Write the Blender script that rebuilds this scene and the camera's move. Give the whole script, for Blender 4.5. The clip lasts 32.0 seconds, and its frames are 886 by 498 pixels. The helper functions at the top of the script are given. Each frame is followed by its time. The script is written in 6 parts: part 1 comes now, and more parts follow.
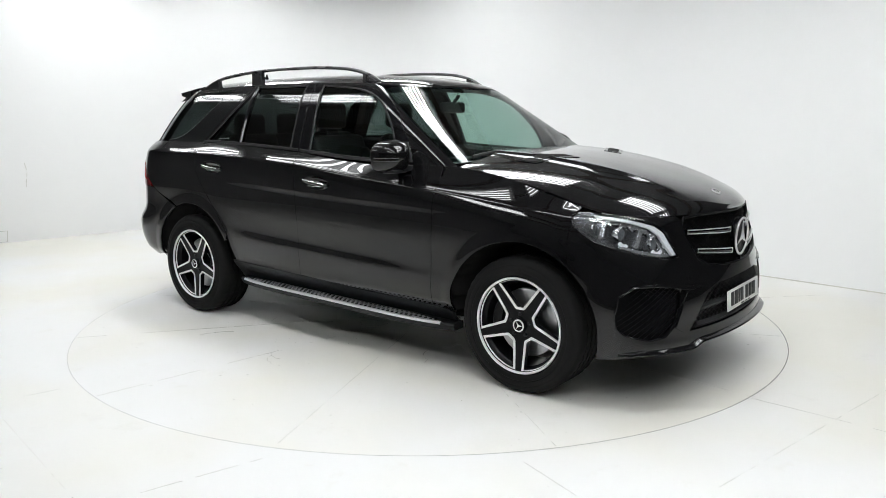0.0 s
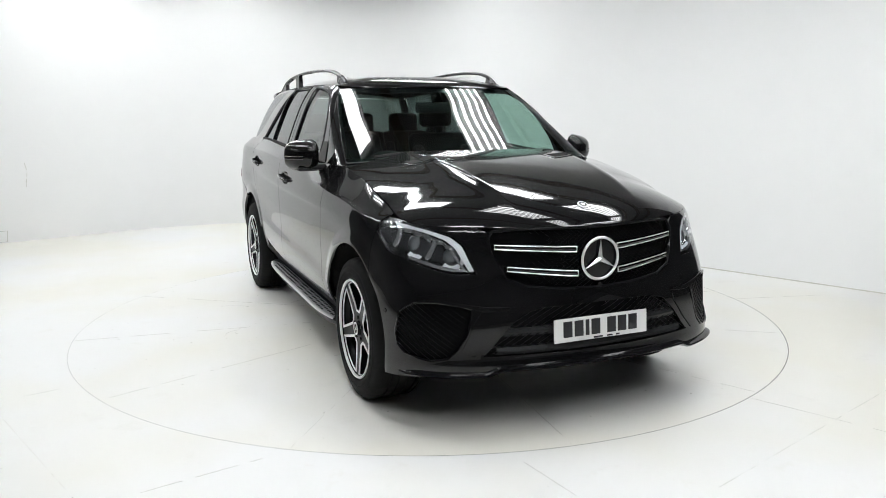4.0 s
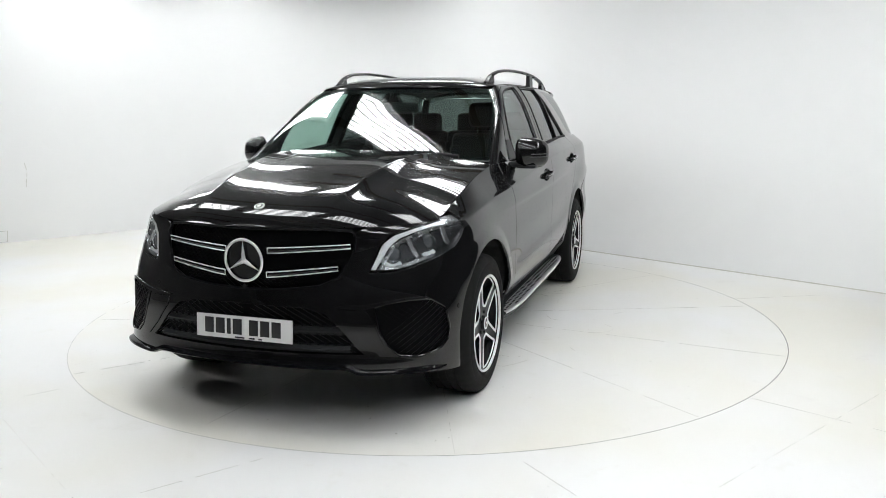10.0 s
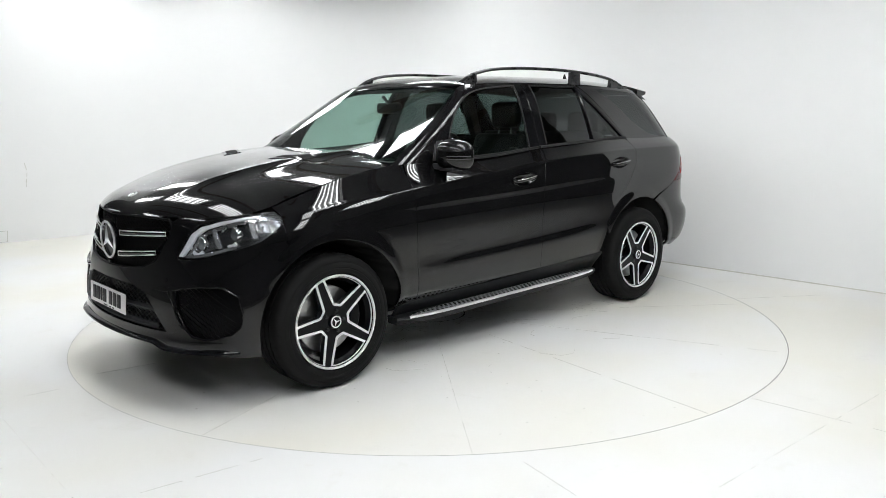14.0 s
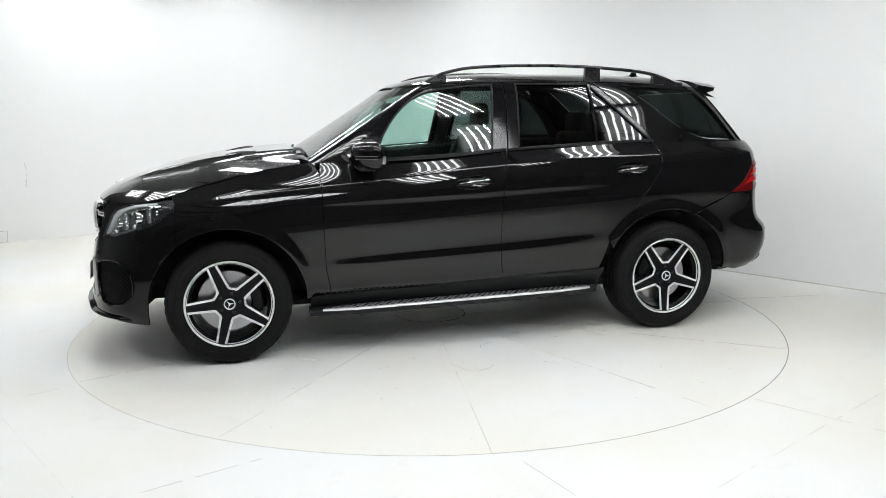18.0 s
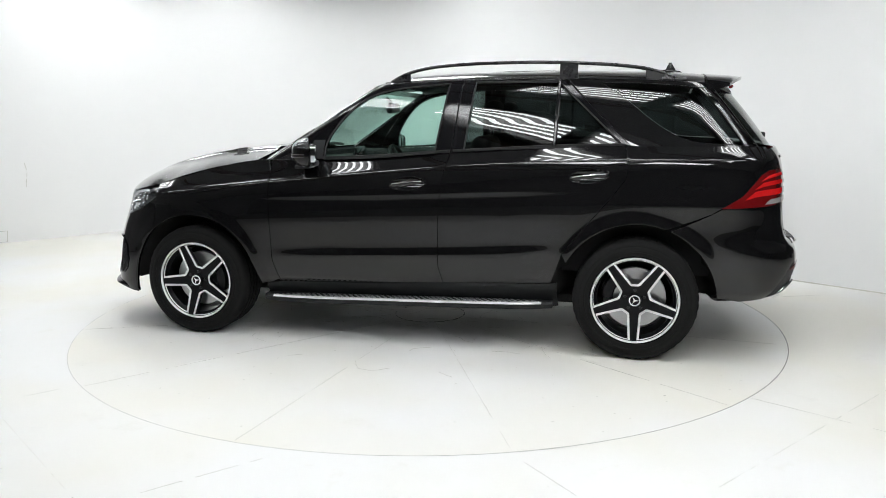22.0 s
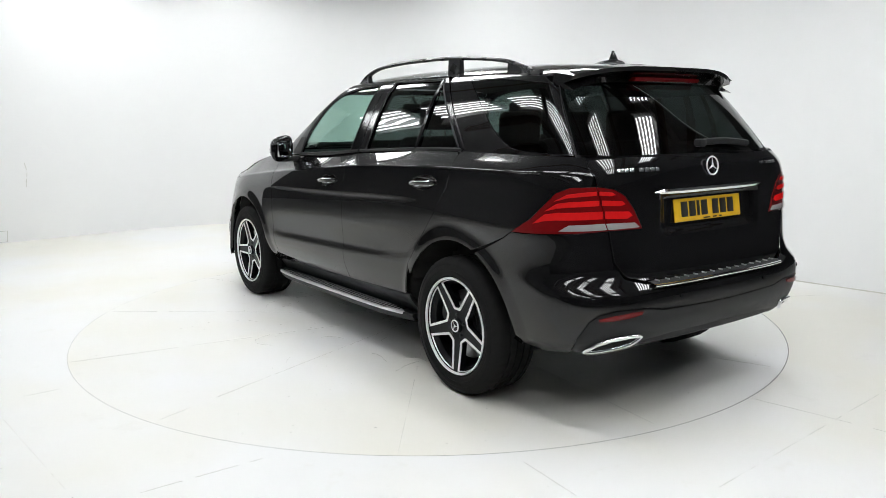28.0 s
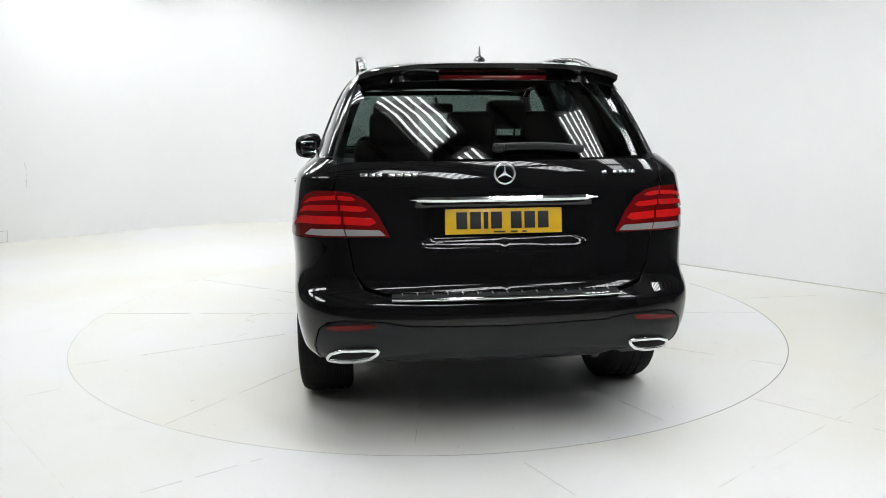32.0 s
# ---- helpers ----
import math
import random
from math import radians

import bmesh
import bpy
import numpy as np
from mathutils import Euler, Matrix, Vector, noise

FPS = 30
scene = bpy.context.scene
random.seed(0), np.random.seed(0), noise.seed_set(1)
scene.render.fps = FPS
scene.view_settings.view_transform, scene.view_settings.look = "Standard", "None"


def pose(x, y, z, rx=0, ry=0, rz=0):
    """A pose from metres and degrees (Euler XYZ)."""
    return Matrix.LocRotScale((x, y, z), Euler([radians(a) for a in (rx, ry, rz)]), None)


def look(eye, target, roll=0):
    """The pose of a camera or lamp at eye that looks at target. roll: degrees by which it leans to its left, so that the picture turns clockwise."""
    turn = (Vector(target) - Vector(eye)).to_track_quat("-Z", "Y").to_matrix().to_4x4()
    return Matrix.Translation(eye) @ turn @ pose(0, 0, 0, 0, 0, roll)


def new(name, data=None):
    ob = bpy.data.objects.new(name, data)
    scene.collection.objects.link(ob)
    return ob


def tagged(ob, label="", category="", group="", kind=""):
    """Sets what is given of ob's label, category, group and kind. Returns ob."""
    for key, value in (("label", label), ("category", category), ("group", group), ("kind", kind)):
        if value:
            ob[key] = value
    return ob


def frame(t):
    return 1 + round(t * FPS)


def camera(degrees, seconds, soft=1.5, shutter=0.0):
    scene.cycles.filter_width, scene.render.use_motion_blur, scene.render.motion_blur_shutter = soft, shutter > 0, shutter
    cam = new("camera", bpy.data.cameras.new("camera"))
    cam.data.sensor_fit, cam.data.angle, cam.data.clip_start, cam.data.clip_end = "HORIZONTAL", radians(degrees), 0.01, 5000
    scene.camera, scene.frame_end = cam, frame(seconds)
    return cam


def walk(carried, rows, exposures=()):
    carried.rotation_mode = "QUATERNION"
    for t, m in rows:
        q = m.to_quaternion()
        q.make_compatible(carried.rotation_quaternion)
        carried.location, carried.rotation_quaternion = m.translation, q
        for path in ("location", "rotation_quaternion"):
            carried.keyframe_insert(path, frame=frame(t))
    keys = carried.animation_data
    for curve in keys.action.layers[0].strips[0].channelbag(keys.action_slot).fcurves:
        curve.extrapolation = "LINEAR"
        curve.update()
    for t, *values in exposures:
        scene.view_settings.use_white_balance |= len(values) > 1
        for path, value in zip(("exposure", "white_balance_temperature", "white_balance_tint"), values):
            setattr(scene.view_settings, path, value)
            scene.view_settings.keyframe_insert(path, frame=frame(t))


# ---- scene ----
from mathutils.geometry import delaunay_2d_cdt

# camera: one still stand
cam = camera(59.87, 32.0, soft=0.8)
STAND = look((0.0, -5.65, 1.477), (0.0 + math.sin(radians(1.009)), -5.65 + math.cos(radians(1.009)), 1.477 - math.tan(radians(9.9))), -0.33)
walk(cam, [(0.0, STAND), (32.0, STAND)], exposures=[(0.0, -0.63), (32.0, -0.63)])


def pchip(xs, ys, x):
    """Smooth curve without overshoot through the knots."""
    xs, ys, x = np.asarray(xs, float), np.asarray(ys, float), np.asarray(x, float)
    h, d = np.diff(xs), np.diff(ys) / np.diff(xs)
    m = np.zeros(len(xs))
    for i in range(1, len(xs) - 1):
        if d[i - 1] * d[i] > 0:
            w1, w2 = 2 * h[i] + h[i - 1], h[i] + 2 * h[i - 1]
            m[i] = (w1 + w2) / (w1 / d[i - 1] + w2 / d[i])
    m[0], m[-1] = d[0], d[-1]
    i = np.clip(np.searchsorted(xs, x) - 1, 0, len(h) - 1)
    t = np.clip((x - xs[i]) / h[i], -0.5, 1.5)
    inside = ys[i] * (1 + 2 * t) * (1 - t) ** 2 + h[i] * m[i] * t * (1 - t) ** 2 + ys[i + 1] * t * t * (3 - 2 * t) + h[i] * m[i + 1] * t * t * (t - 1)
    return np.where(x < xs[0], ys[0] + m[0] * (x - xs[0]), np.where(x > xs[-1], ys[-1] + m[-1] * (x - xs[-1]), inside))


# turn of the platform, degrees over seconds
TURN_T = [0, 1, 3, 6, 9, 13, 16, 19, 20, 23, 25, 28, 29.5, 32]
TURN_A = [-39.2, -46.2, -60.3, -81.6, -102.9, -131.2, -152.2, -173.1, -180.0, -201.1, -215.1, -235.9, -246.3, -264.2]
CAR_OFF = -0.0916


def turn(t):
    return float(pchip(TURN_T, TURN_A, t))


# ---------------------------------------------------------------- light
world = bpy.data.worlds.new("world")
scene.world = world
world.use_nodes = True
world.node_tree.nodes["Background"].inputs[0].default_value = (0.9, 0.95, 1.0, 1)
world.node_tree.nodes["Background"].inputs[1].default_value = 0.05

# ---------------------------------------------------------------- materials


def mat_new(name):
    m = bpy.data.materials.new(name)
    m.use_nodes = True
    return m, m.node_tree, m.node_tree.nodes["Principled BSDF"]


def simple(name, col, rough=0.5, metal=0.0, coat=0.0, bump=0.0, scale=60.0, vary=0.12, detail=4.0):
    """A surface with grain at two scales: colour and roughness vary, fine bump."""
    m, nt, b = mat_new(name)
    b.inputs["Metallic"].default_value = metal
    b.inputs["Coat Weight"].default_value = coat
    b.inputs["Coat Roughness"].default_value = 0.008
    tc = nt.nodes.new("ShaderNodeTexCoord")
    fine, wide = nt.nodes.new("ShaderNodeTexNoise"), nt.nodes.new("ShaderNodeTexNoise")
    fine.inputs["Scale"].default_value, wide.inputs["Scale"].default_value = scale, scale / 14
    fine.inputs["Detail"].default_value = detail
    nt.links.new(tc.outputs["Object"], fine.inputs["Vector"])
    nt.links.new(tc.outputs["Object"], wide.inputs["Vector"])
    mix = nt.nodes.new("ShaderNodeMix")
    mix.data_type = "RGBA"
    mix.inputs[6].default_value = (*[c * (1 - vary) for c in col], 1)
    mix.inputs[7].default_value = (*[min(1, c * (1 + vary)) for c in col], 1)
    add = nt.nodes.new("ShaderNodeMath")
    add.operation = "MULTIPLY_ADD"
    add.inputs[1].default_value, add.inputs[2].default_value = 0.5, 0.0
    summ = nt.nodes.new("ShaderNodeMath")
    summ.operation = "ADD"
    nt.links.new(fine.outputs[0], summ.inputs[0])
    nt.links.new(wide.outputs[0], summ.inputs[1])
    nt.links.new(summ.outputs[0], add.inputs[0])
    nt.links.new(add.outputs[0], mix.inputs[0])
    nt.links.new(mix.outputs[2], b.inputs["Base Color"])
    r = nt.nodes.new("ShaderNodeMapRange")
    r.inputs["To Min"].default_value, r.inputs["To Max"].default_value = rough * 0.85, min(1, rough * 1.15)
    nt.links.new(wide.outputs[0], r.inputs["Value"])
    nt.links.new(r.outputs[0], b.inputs["Roughness"])
    if bump:
        bp = nt.nodes.new("ShaderNodeBump")
        bp.inputs["Strength"].default_value, bp.inputs["Distance"].default_value = bump, 0.002
        nt.links.new(fine.outputs[0], bp.inputs["Height"])
        nt.links.new(bp.outputs[0], b.inputs["Normal"])
    return m


def glass(name, tint, base=0.05, gloss=0.0):
    """A thin pane: tinted see-through, with gloss that grows towards grazing sight."""
    m, nt, b = mat_new(name)
    out = nt.nodes["Material Output"]
    nt.nodes.remove(b)
    tr, gl, lw, mx = (nt.nodes.new(n) for n in ("ShaderNodeBsdfTransparent", "ShaderNodeBsdfGlossy", "ShaderNodeLayerWeight", "ShaderNodeMixShader"))
    pw, ma = nt.nodes.new("ShaderNodeMath"), nt.nodes.new("ShaderNodeMath")
    pw.operation, ma.operation = "POWER", "MULTIPLY_ADD"
    lw.inputs[0].default_value = 0.5
    pw.inputs[1].default_value = 4.5
    ma.inputs[1].default_value, ma.inputs[2].default_value = 1 - base, base
    tr.inputs[0].default_value = (*tint, 1)
    gl.inputs["Roughness"].default_value = gloss
    nt.links.new(lw.outputs["Facing"], pw.inputs[0])
    nt.links.new(pw.outputs[0], ma.inputs[0])
    nt.links.new(ma.outputs[0], mx.inputs[0])
    nt.links.new(tr.outputs[0], mx.inputs[1])
    nt.links.new(gl.outputs[0], mx.inputs[2])
    nt.links.new(mx.outputs[0], out.inputs[0])
    return m


def emitter(name, col, power):
    m, nt, b = mat_new(name)
    b.inputs["Base Color"].default_value = (*col, 1)
    b.inputs["Emission Color"].default_value = (*col, 1)
    b.inputs["Emission Strength"].default_value = power
    return m


M_PAINT = simple("black_paint", (0.0055, 0.0055, 0.006), 0.2, 0, 1.0, 0, 8, 0.05)
M_PAINT.node_tree.nodes["Principled BSDF"].inputs["Specular IOR Level"].default_value = 0.02
M_PAINT.node_tree.nodes["Principled BSDF"].inputs["Coat IOR"].default_value = 1.5
M_GLOSSBLACK = simple("gloss_black", (0.005, 0.005, 0.006), 0.09, 0, 0, 0, 10, 0.05)
M_PLASTIC = simple("black_plastic", (0.018, 0.019, 0.02), 0.42, 0, 0, 0.15, 300)
M_MESH = simple("grille_plastic", (0.005, 0.005, 0.006), 0.35, 0, 0, 0.1, 200)
M_DARK = simple("dark_inner", (0.008, 0.008, 0.008), 0.8)
M_RUBBER = simple("tyre_rubber", (0.012, 0.012, 0.012), 0.7, 0, 0, 0.3, 220, 0.2)
M_CHROME = simple("chrome", (0.86, 0.87, 0.88), 0.06, 1.0, 0, 0, 20, 0.03)
M_SILVER = simple("polished_alloy", (0.88, 0.88, 0.88), 0.36, 0.4, 0, 0.05, 400, 0.04)
M_RIM = simple("rim_black", (0.005, 0.005, 0.006), 0.3, 0, 0.1, 0, 30)
M_STEEL = simple("brake_steel", (0.45, 0.45, 0.46), 0.35, 1.0, 0, 0.1, 150, 0.15)
M_ALU = simple("brushed_aluminium", (0.62, 0.63, 0.64), 0.35, 0.8, 0, 0.1, 250, 0.08)
M_TREAD = simple("tread_aluminium", (0.58, 0.59, 0.60), 0.32, 0.65, 0, 0.1, 250, 0.08)
M_BRIGHT = simple("bright_aluminium", (0.80, 0.80, 0.80), 0.4, 0.35, 0, 0.05, 250, 0.05)
M_LEATHER = simple("black_leather", (0.006, 0.006, 0.006), 0.5, 0, 0, 0.4, 260, 0.15)
M_TRIM = simple("grey_trim", (0.014, 0.014, 0.015), 0.6, 0, 0, 0.3, 200)
M_HEADLINER = simple("headliner", (0.025, 0.025, 0.025), 0.9, 0, 0, 0.3, 300)
M_RED = simple("red_lens", (0.56, 0.010, 0.010), 0.12, 0, 0.1, 0, 40, 0.15)
M_DEEPRED = simple("deep_red_lens", (0.13, 0.004, 0.005), 0.1, 0, 0.1, 0, 40, 0.15)
M_CLEARLENS = simple("clear_lens", (0.42, 0.41, 0.41), 0.18, 0.3, 0.6, 0.2, 120, 0.1)
M_LAMPGREY = simple("lamp_reflector", (0.55, 0.56, 0.58), 0.22, 0.8, 0, 0, 40, 0.15)
M_LAMPDARK = simple("lamp_housing", (0.09, 0.093, 0.097), 0.25, 0.85, 0, 0, 60, 0.15)
M_LAMPMID = simple("lamp_chrome_dull", (0.24, 0.245, 0.26), 0.14, 0.9, 0, 0, 50, 0.2)
M_STAR = simple("emblem_silver", (0.82, 0.82, 0.83), 0.3, 0.75, 0.3, 0, 40, 0.04)
M_VENT = simple("vent_grey", (0.05, 0.05, 0.052), 0.3, 0, 0, 0.1, 200)
M_DRL = simple("light_guide", (0.82, 0.84, 0.86), 0.2, 0.0, 0.6, 0, 60, 0.05)
M_SATIN = simple("satin_black", (0.012, 0.012, 0.013), 0.28, 0, 0, 0.05, 200)
M_LENSDARK = simple("projector_lens", (0.10, 0.11, 0.12), 0.05, 0.2, 1.0, 0, 30)
M_MIRROR = simple("mirror_silver", (0.42, 0.44, 0.45), 0.02, 1.0, 0, 0, 10, 0.01)
M_PLATEW = simple("plate_white", (0.78, 0.78, 0.77), 0.35, 0, 0.2, 0.05, 300, 0.03)
M_PLATEY = simple("plate_yellow", (0.75, 0.45, 0.02), 0.35, 0, 0.2, 0.05, 300, 0.03)
M_INK = simple("plate_ink", (0.012, 0.012, 0.014), 0.5)
G_CLEAR = glass("clear_glass", (0.62, 0.80, 0.74), 0.075)
G_WIND = glass("windscreen_glass", (0.52, 0.66, 0.61), 0.075)
G_DARK = glass("privacy_glass", (0.10, 0.12, 0.118))
G_HATCH = glass("hatch_glass", (0.15, 0.17, 0.165))
G_LENS = glass("lamp_glass", (0.93, 0.94, 0.95))
M_WALL = simple("white_wall_paint", (0.825, 0.83, 0.83), 0.75, 0, 0, 0.08, 6, 0.02)
M_CEIL = simple("ceiling_sheet", (0.22, 0.22, 0.22), 0.8, 0, 0, 0.1, 5, 0.08)
M_BROWN = simple("timber_boarding", (0.075, 0.045, 0.025), 0.6, 0, 0, 0.2, 12, 0.3)
M_TUBE = emitter("tube_light", (0.97, 0.99, 1.0), 32.0)
M_CONCRETE = simple("grey_concrete", (0.20, 0.195, 0.185), 0.8, 0, 0, 0.3, 7, 0.2)
M_GREYWALL = simple("grey_shed_wall", (0.34, 0.34, 0.335), 0.8, 0, 0, 0.2, 9, 0.2)
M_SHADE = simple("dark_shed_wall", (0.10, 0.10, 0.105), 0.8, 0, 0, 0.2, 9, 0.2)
for m_soft in (M_RUBBER, M_LEATHER, M_TRIM, M_DARK, M_RIM, M_MESH, M_PLASTIC):
    m_soft.node_tree.nodes["Principled BSDF"].inputs["Specular IOR Level"].default_value = 0.22
M_GLOSSBLACK.node_tree.nodes["Principled BSDF"].inputs["Specular IOR Level"].default_value = 0.4
for m_soft in (M_RED, M_DEEPRED):
    m_soft.node_tree.nodes["Principled BSDF"].inputs["Specular IOR Level"].default_value = 0.3
for m_soft in (M_RUBBER, M_RIM, M_MESH):
    m_soft.node_tree.nodes["Principled BSDF"].inputs["Specular IOR Level"].default_value = 0.1

# ---------------------------------------------------------------- mesh helpers


def link(name, me, material, parent=None, label=""):
    me.materials.append(material)
    ob = new(name, me)
    if parent:
        ob.parent = parent
    if label:
        ob["label"] = label
    return ob


def part(name, bm, material, parent, label="", smooth=True):
    me = bpy.data.meshes.new(name)
    bmesh.ops.recalc_face_normals(bm, faces=bm.faces)
    bm.to_mesh(me)
    bm.free()
    if smooth:
        me.shade_smooth()
        me.set_sharp_from_angle(angle=radians(38))
    return link(name, me, material, parent, label)


def raw(name, V, F, material, parent, label="", sharp=38):
    me = bpy.data.meshes.new(name)
    me.from_pydata([tuple(v) for v in V], [], [tuple(f) for f in F])
    me.update()
    if sharp:
        me.shade_smooth()
        me.set_sharp_from_angle(angle=radians(sharp))
    return link(name, me, material, parent, label)


def boxm(bm, c, s, bevel=0.0, m=None, seg=2):
    r = bmesh.ops.create_cube(bm, size=1.0, matrix=Matrix.Translation(c) @ Matrix.Diagonal((*s, 1)))
    vs = r["verts"]
    if bevel:
        es = list({e for v in vs for e in v.link_edges})
        o = bmesh.ops.bevel(bm, geom=es, offset=bevel, segments=seg, profile=0.5, affect="EDGES")
        vs = list({v for f in o["faces"] for v in f.verts} | {v for v in vs if v.is_valid})
    if m is not None:
        bmesh.ops.transform(bm, matrix=m, verts=vs)
    return vs


def cyl(bm, r1, r2, depth, m, seg=24):
    return bmesh.ops.create_cone(bm, cap_ends=True, segments=seg, radius1=r1, radius2=r2, depth=depth, matrix=m)["verts"]


def tube(bm, pts, radius, seg=8, flat=1.0):
    """A round bar along points; flat squeezes it in height."""
    pts = [Vector(p) for p in pts]
    rings = []
    for i, p in enumerate(pts):
        d = (pts[min(i + 1, len(pts) - 1)] - pts[max(i - 1, 0)]).normalized()
        up = Vector((0, 0, 1)) if abs(d.z) < 0.9 else Vector((0, 1, 0))
        a = d.cross(up).normalized()
        b = a.cross(d)
        rings.append([bm.verts.new(p + a * radius * math.cos(k * math.tau / seg) + b * radius * flat * math.sin(k * math.tau / seg)) for k in range(seg)])
    for r, s in zip(rings, rings[1:]):
        for k in range(seg):
            bm.faces.new((r[k], r[(k + 1) % seg], s[(k + 1) % seg], s[k]))
    bm.faces.new(rings[0][::-1])
    bm.faces.new(rings[-1])


def spin(bm, profile, m, seg=48, close=False):
    """Turn a profile of (radius, depth) about the local z axis."""
    rings = [[bm.verts.new(m @ Vector((r * math.cos(k * math.tau / seg), r * math.sin(k * math.tau / seg), h))) for k in range(seg)] for r, h in profile]
    pairs = list(zip(rings, rings[1:])) + ([(rings[-1], rings[0])] if close else [])
    for a, b in pairs:
        for k in range(seg):
            bm.faces.new((a[k], a[(k + 1) % seg], b[(k + 1) % seg], b[k]))
    return rings


def inside(poly, P):
    """Which of the points P lie in the polygon."""
    poly = np.asarray(poly)
    x, y = P[:, 0], P[:, 1]
    r = np.zeros(len(P), bool)
    a, b = poly, np.roll(poly, -1, 0)
    for (x1, y1), (x2, y2) in zip(a, b):
        if y1 != y2:
            c = ((y1 > y) != (y2 > y)) & (x < (x2 - x1) * (y - y1) / (y2 - y1) + x1)
            r ^= c
    return r


def chaikin(poly, times=2, keep=()):
    """Round the corners of a closed polygon, but for the kept ones."""
    p, hold = [tuple(map(float, q)) for q in poly], {i for i in keep}
    flags = [i in hold for i in range(len(p))]
    for _ in range(times):
        q, f = [], []
        for i in range(len(p)):
            a, b = np.array(p[i]), np.array(p[(i + 1) % len(p)])
            if flags[i]:
                q.append(tuple(a)), f.append(True)
            else:
                q.append(tuple(a * 0.75 + b * 0.25)), f.append(False)
            if not flags[(i + 1) % len(p)]:
                q.append(tuple(a * 0.25 + b * 0.75)), f.append(False)
        p, flags = q, f
    return p


def densify(poly, step):
    out = []
    for a, b in zip(poly, list(poly[1:]) + [poly[0]]):
        a, b = np.array(a, float), np.array(b, float)
        n = max(1, int(math.ceil(np.linalg.norm(b - a) / step)))
        out += [a + (b - a) * k / n for k in range(n)]
    return np.array([p for i, p in enumerate(out) if np.linalg.norm(p - out[i - 1]) > 1e-5])


def offset(poly, d, fixed=lambda p: False):
    """Move a polygon's edge inwards by d."""
    p = np.asarray(poly)
    area = np.sum(p[:, 0] * np.roll(p[:, 1], -1) - np.roll(p[:, 0], -1) * p[:, 1])
    s = 1 if area > 0 else -1
    e = np.roll(p, -1, 0) - p
    e /= np.maximum(np.linalg.norm(e, axis=1, keepdims=True), 1e-9)
    n = np.c_[-e[:, 1], e[:, 0]] * s
    m = n + np.roll(n, 1, 0)
    m /= np.maximum((m * m).sum(1, keepdims=True) / 2, 0.35)
    q = p + m * d
    for i in range(len(p)):
        if fixed(p[i]):
            q[i] = p[i]
    return q


def trimmed(poly, holes, step, rows=None):
    """Triangles that fill a polygon with holes: points, triangles, and the boundary loops."""
    loops = [np.asarray(poly)] + [np.asarray(h) for h in holes]
    P = list(np.concatenate(loops))
    edges, loop_ids, k = [], [], 0
    for L in loops:
        ids = list(range(k, k + len(L)))
        loop_ids.append(ids)
        edges += list(zip(ids, ids[1:] + ids[:1]))
        k += len(L)
    lo, hi = loops[0].min(0), loops[0].max(0)
    gx, gy = np.arange(lo[0] + step / 2, hi[0], step), np.arange(lo[1] + step / 2, hi[1], step)
    G = np.array([(x, y) for x in gx for y in gy]) if len(gx) and len(gy) else np.zeros((0, 2))
    if len(G):
        ok = inside(loops[0], G)
        for h in loops[1:]:
            ok &= ~inside(h, G)
        G = G[ok]
        B = np.concatenate(loops)
        if len(G):
            near = np.array([np.min(np.abs(B - g).sum(1)) for g in G])
            G = G[near > step * 0.45]
        P += list(G)
    if rows is not None:
        C = rows(lo[0], hi[0])
        ok = inside(loops[0], C)
        for h in loops[1:]:
            ok &= ~inside(h, C)
        C = C[ok]
        B = np.concatenate(loops)
        if len(C):
            C = C[np.array([np.min(np.abs(B - g).sum(1)) for g in C]) > 0.012]
            n0 = sum(len(L) for L in loops)
            G = np.array(P[n0:]) if len(P) > n0 else np.zeros((0, 2))
            if len(G) and len(C):
                G = G[np.array([np.min(np.abs(C - g).sum(1)) for g in G]) > 0.016]
            P = P[:n0] + list(G) + list(C)
    V, _, F, ov, _, _ = delaunay_2d_cdt([Vector(p) for p in P], edges, [], 0, 1e-6)
    V = np.array([tuple(v) for v in V])
    back = {}
    for i, src in enumerate(ov):
        for s in src:
            back[s] = i
    F = np.array([f for f in F if len(f) == 3])
    C = V[F].mean(1)
    ok = inside(loops[0], C)
    for h in loops[1:]:
        ok &= ~inside(h, C)
    return V, F[ok], [[back[i] for i in ids if i in back] for ids in loop_ids]


def surf_normal(f, Q):
    e = 0.004
    du = f(Q + [e, 0]) - f(Q - [e, 0])
    dv = f(Q + [0, e]) - f(Q - [0, e])
    n = np.cross(du, dv)
    n /= np.maximum(np.linalg.norm(n, axis=1, keepdims=True), 1e-9)
    return n


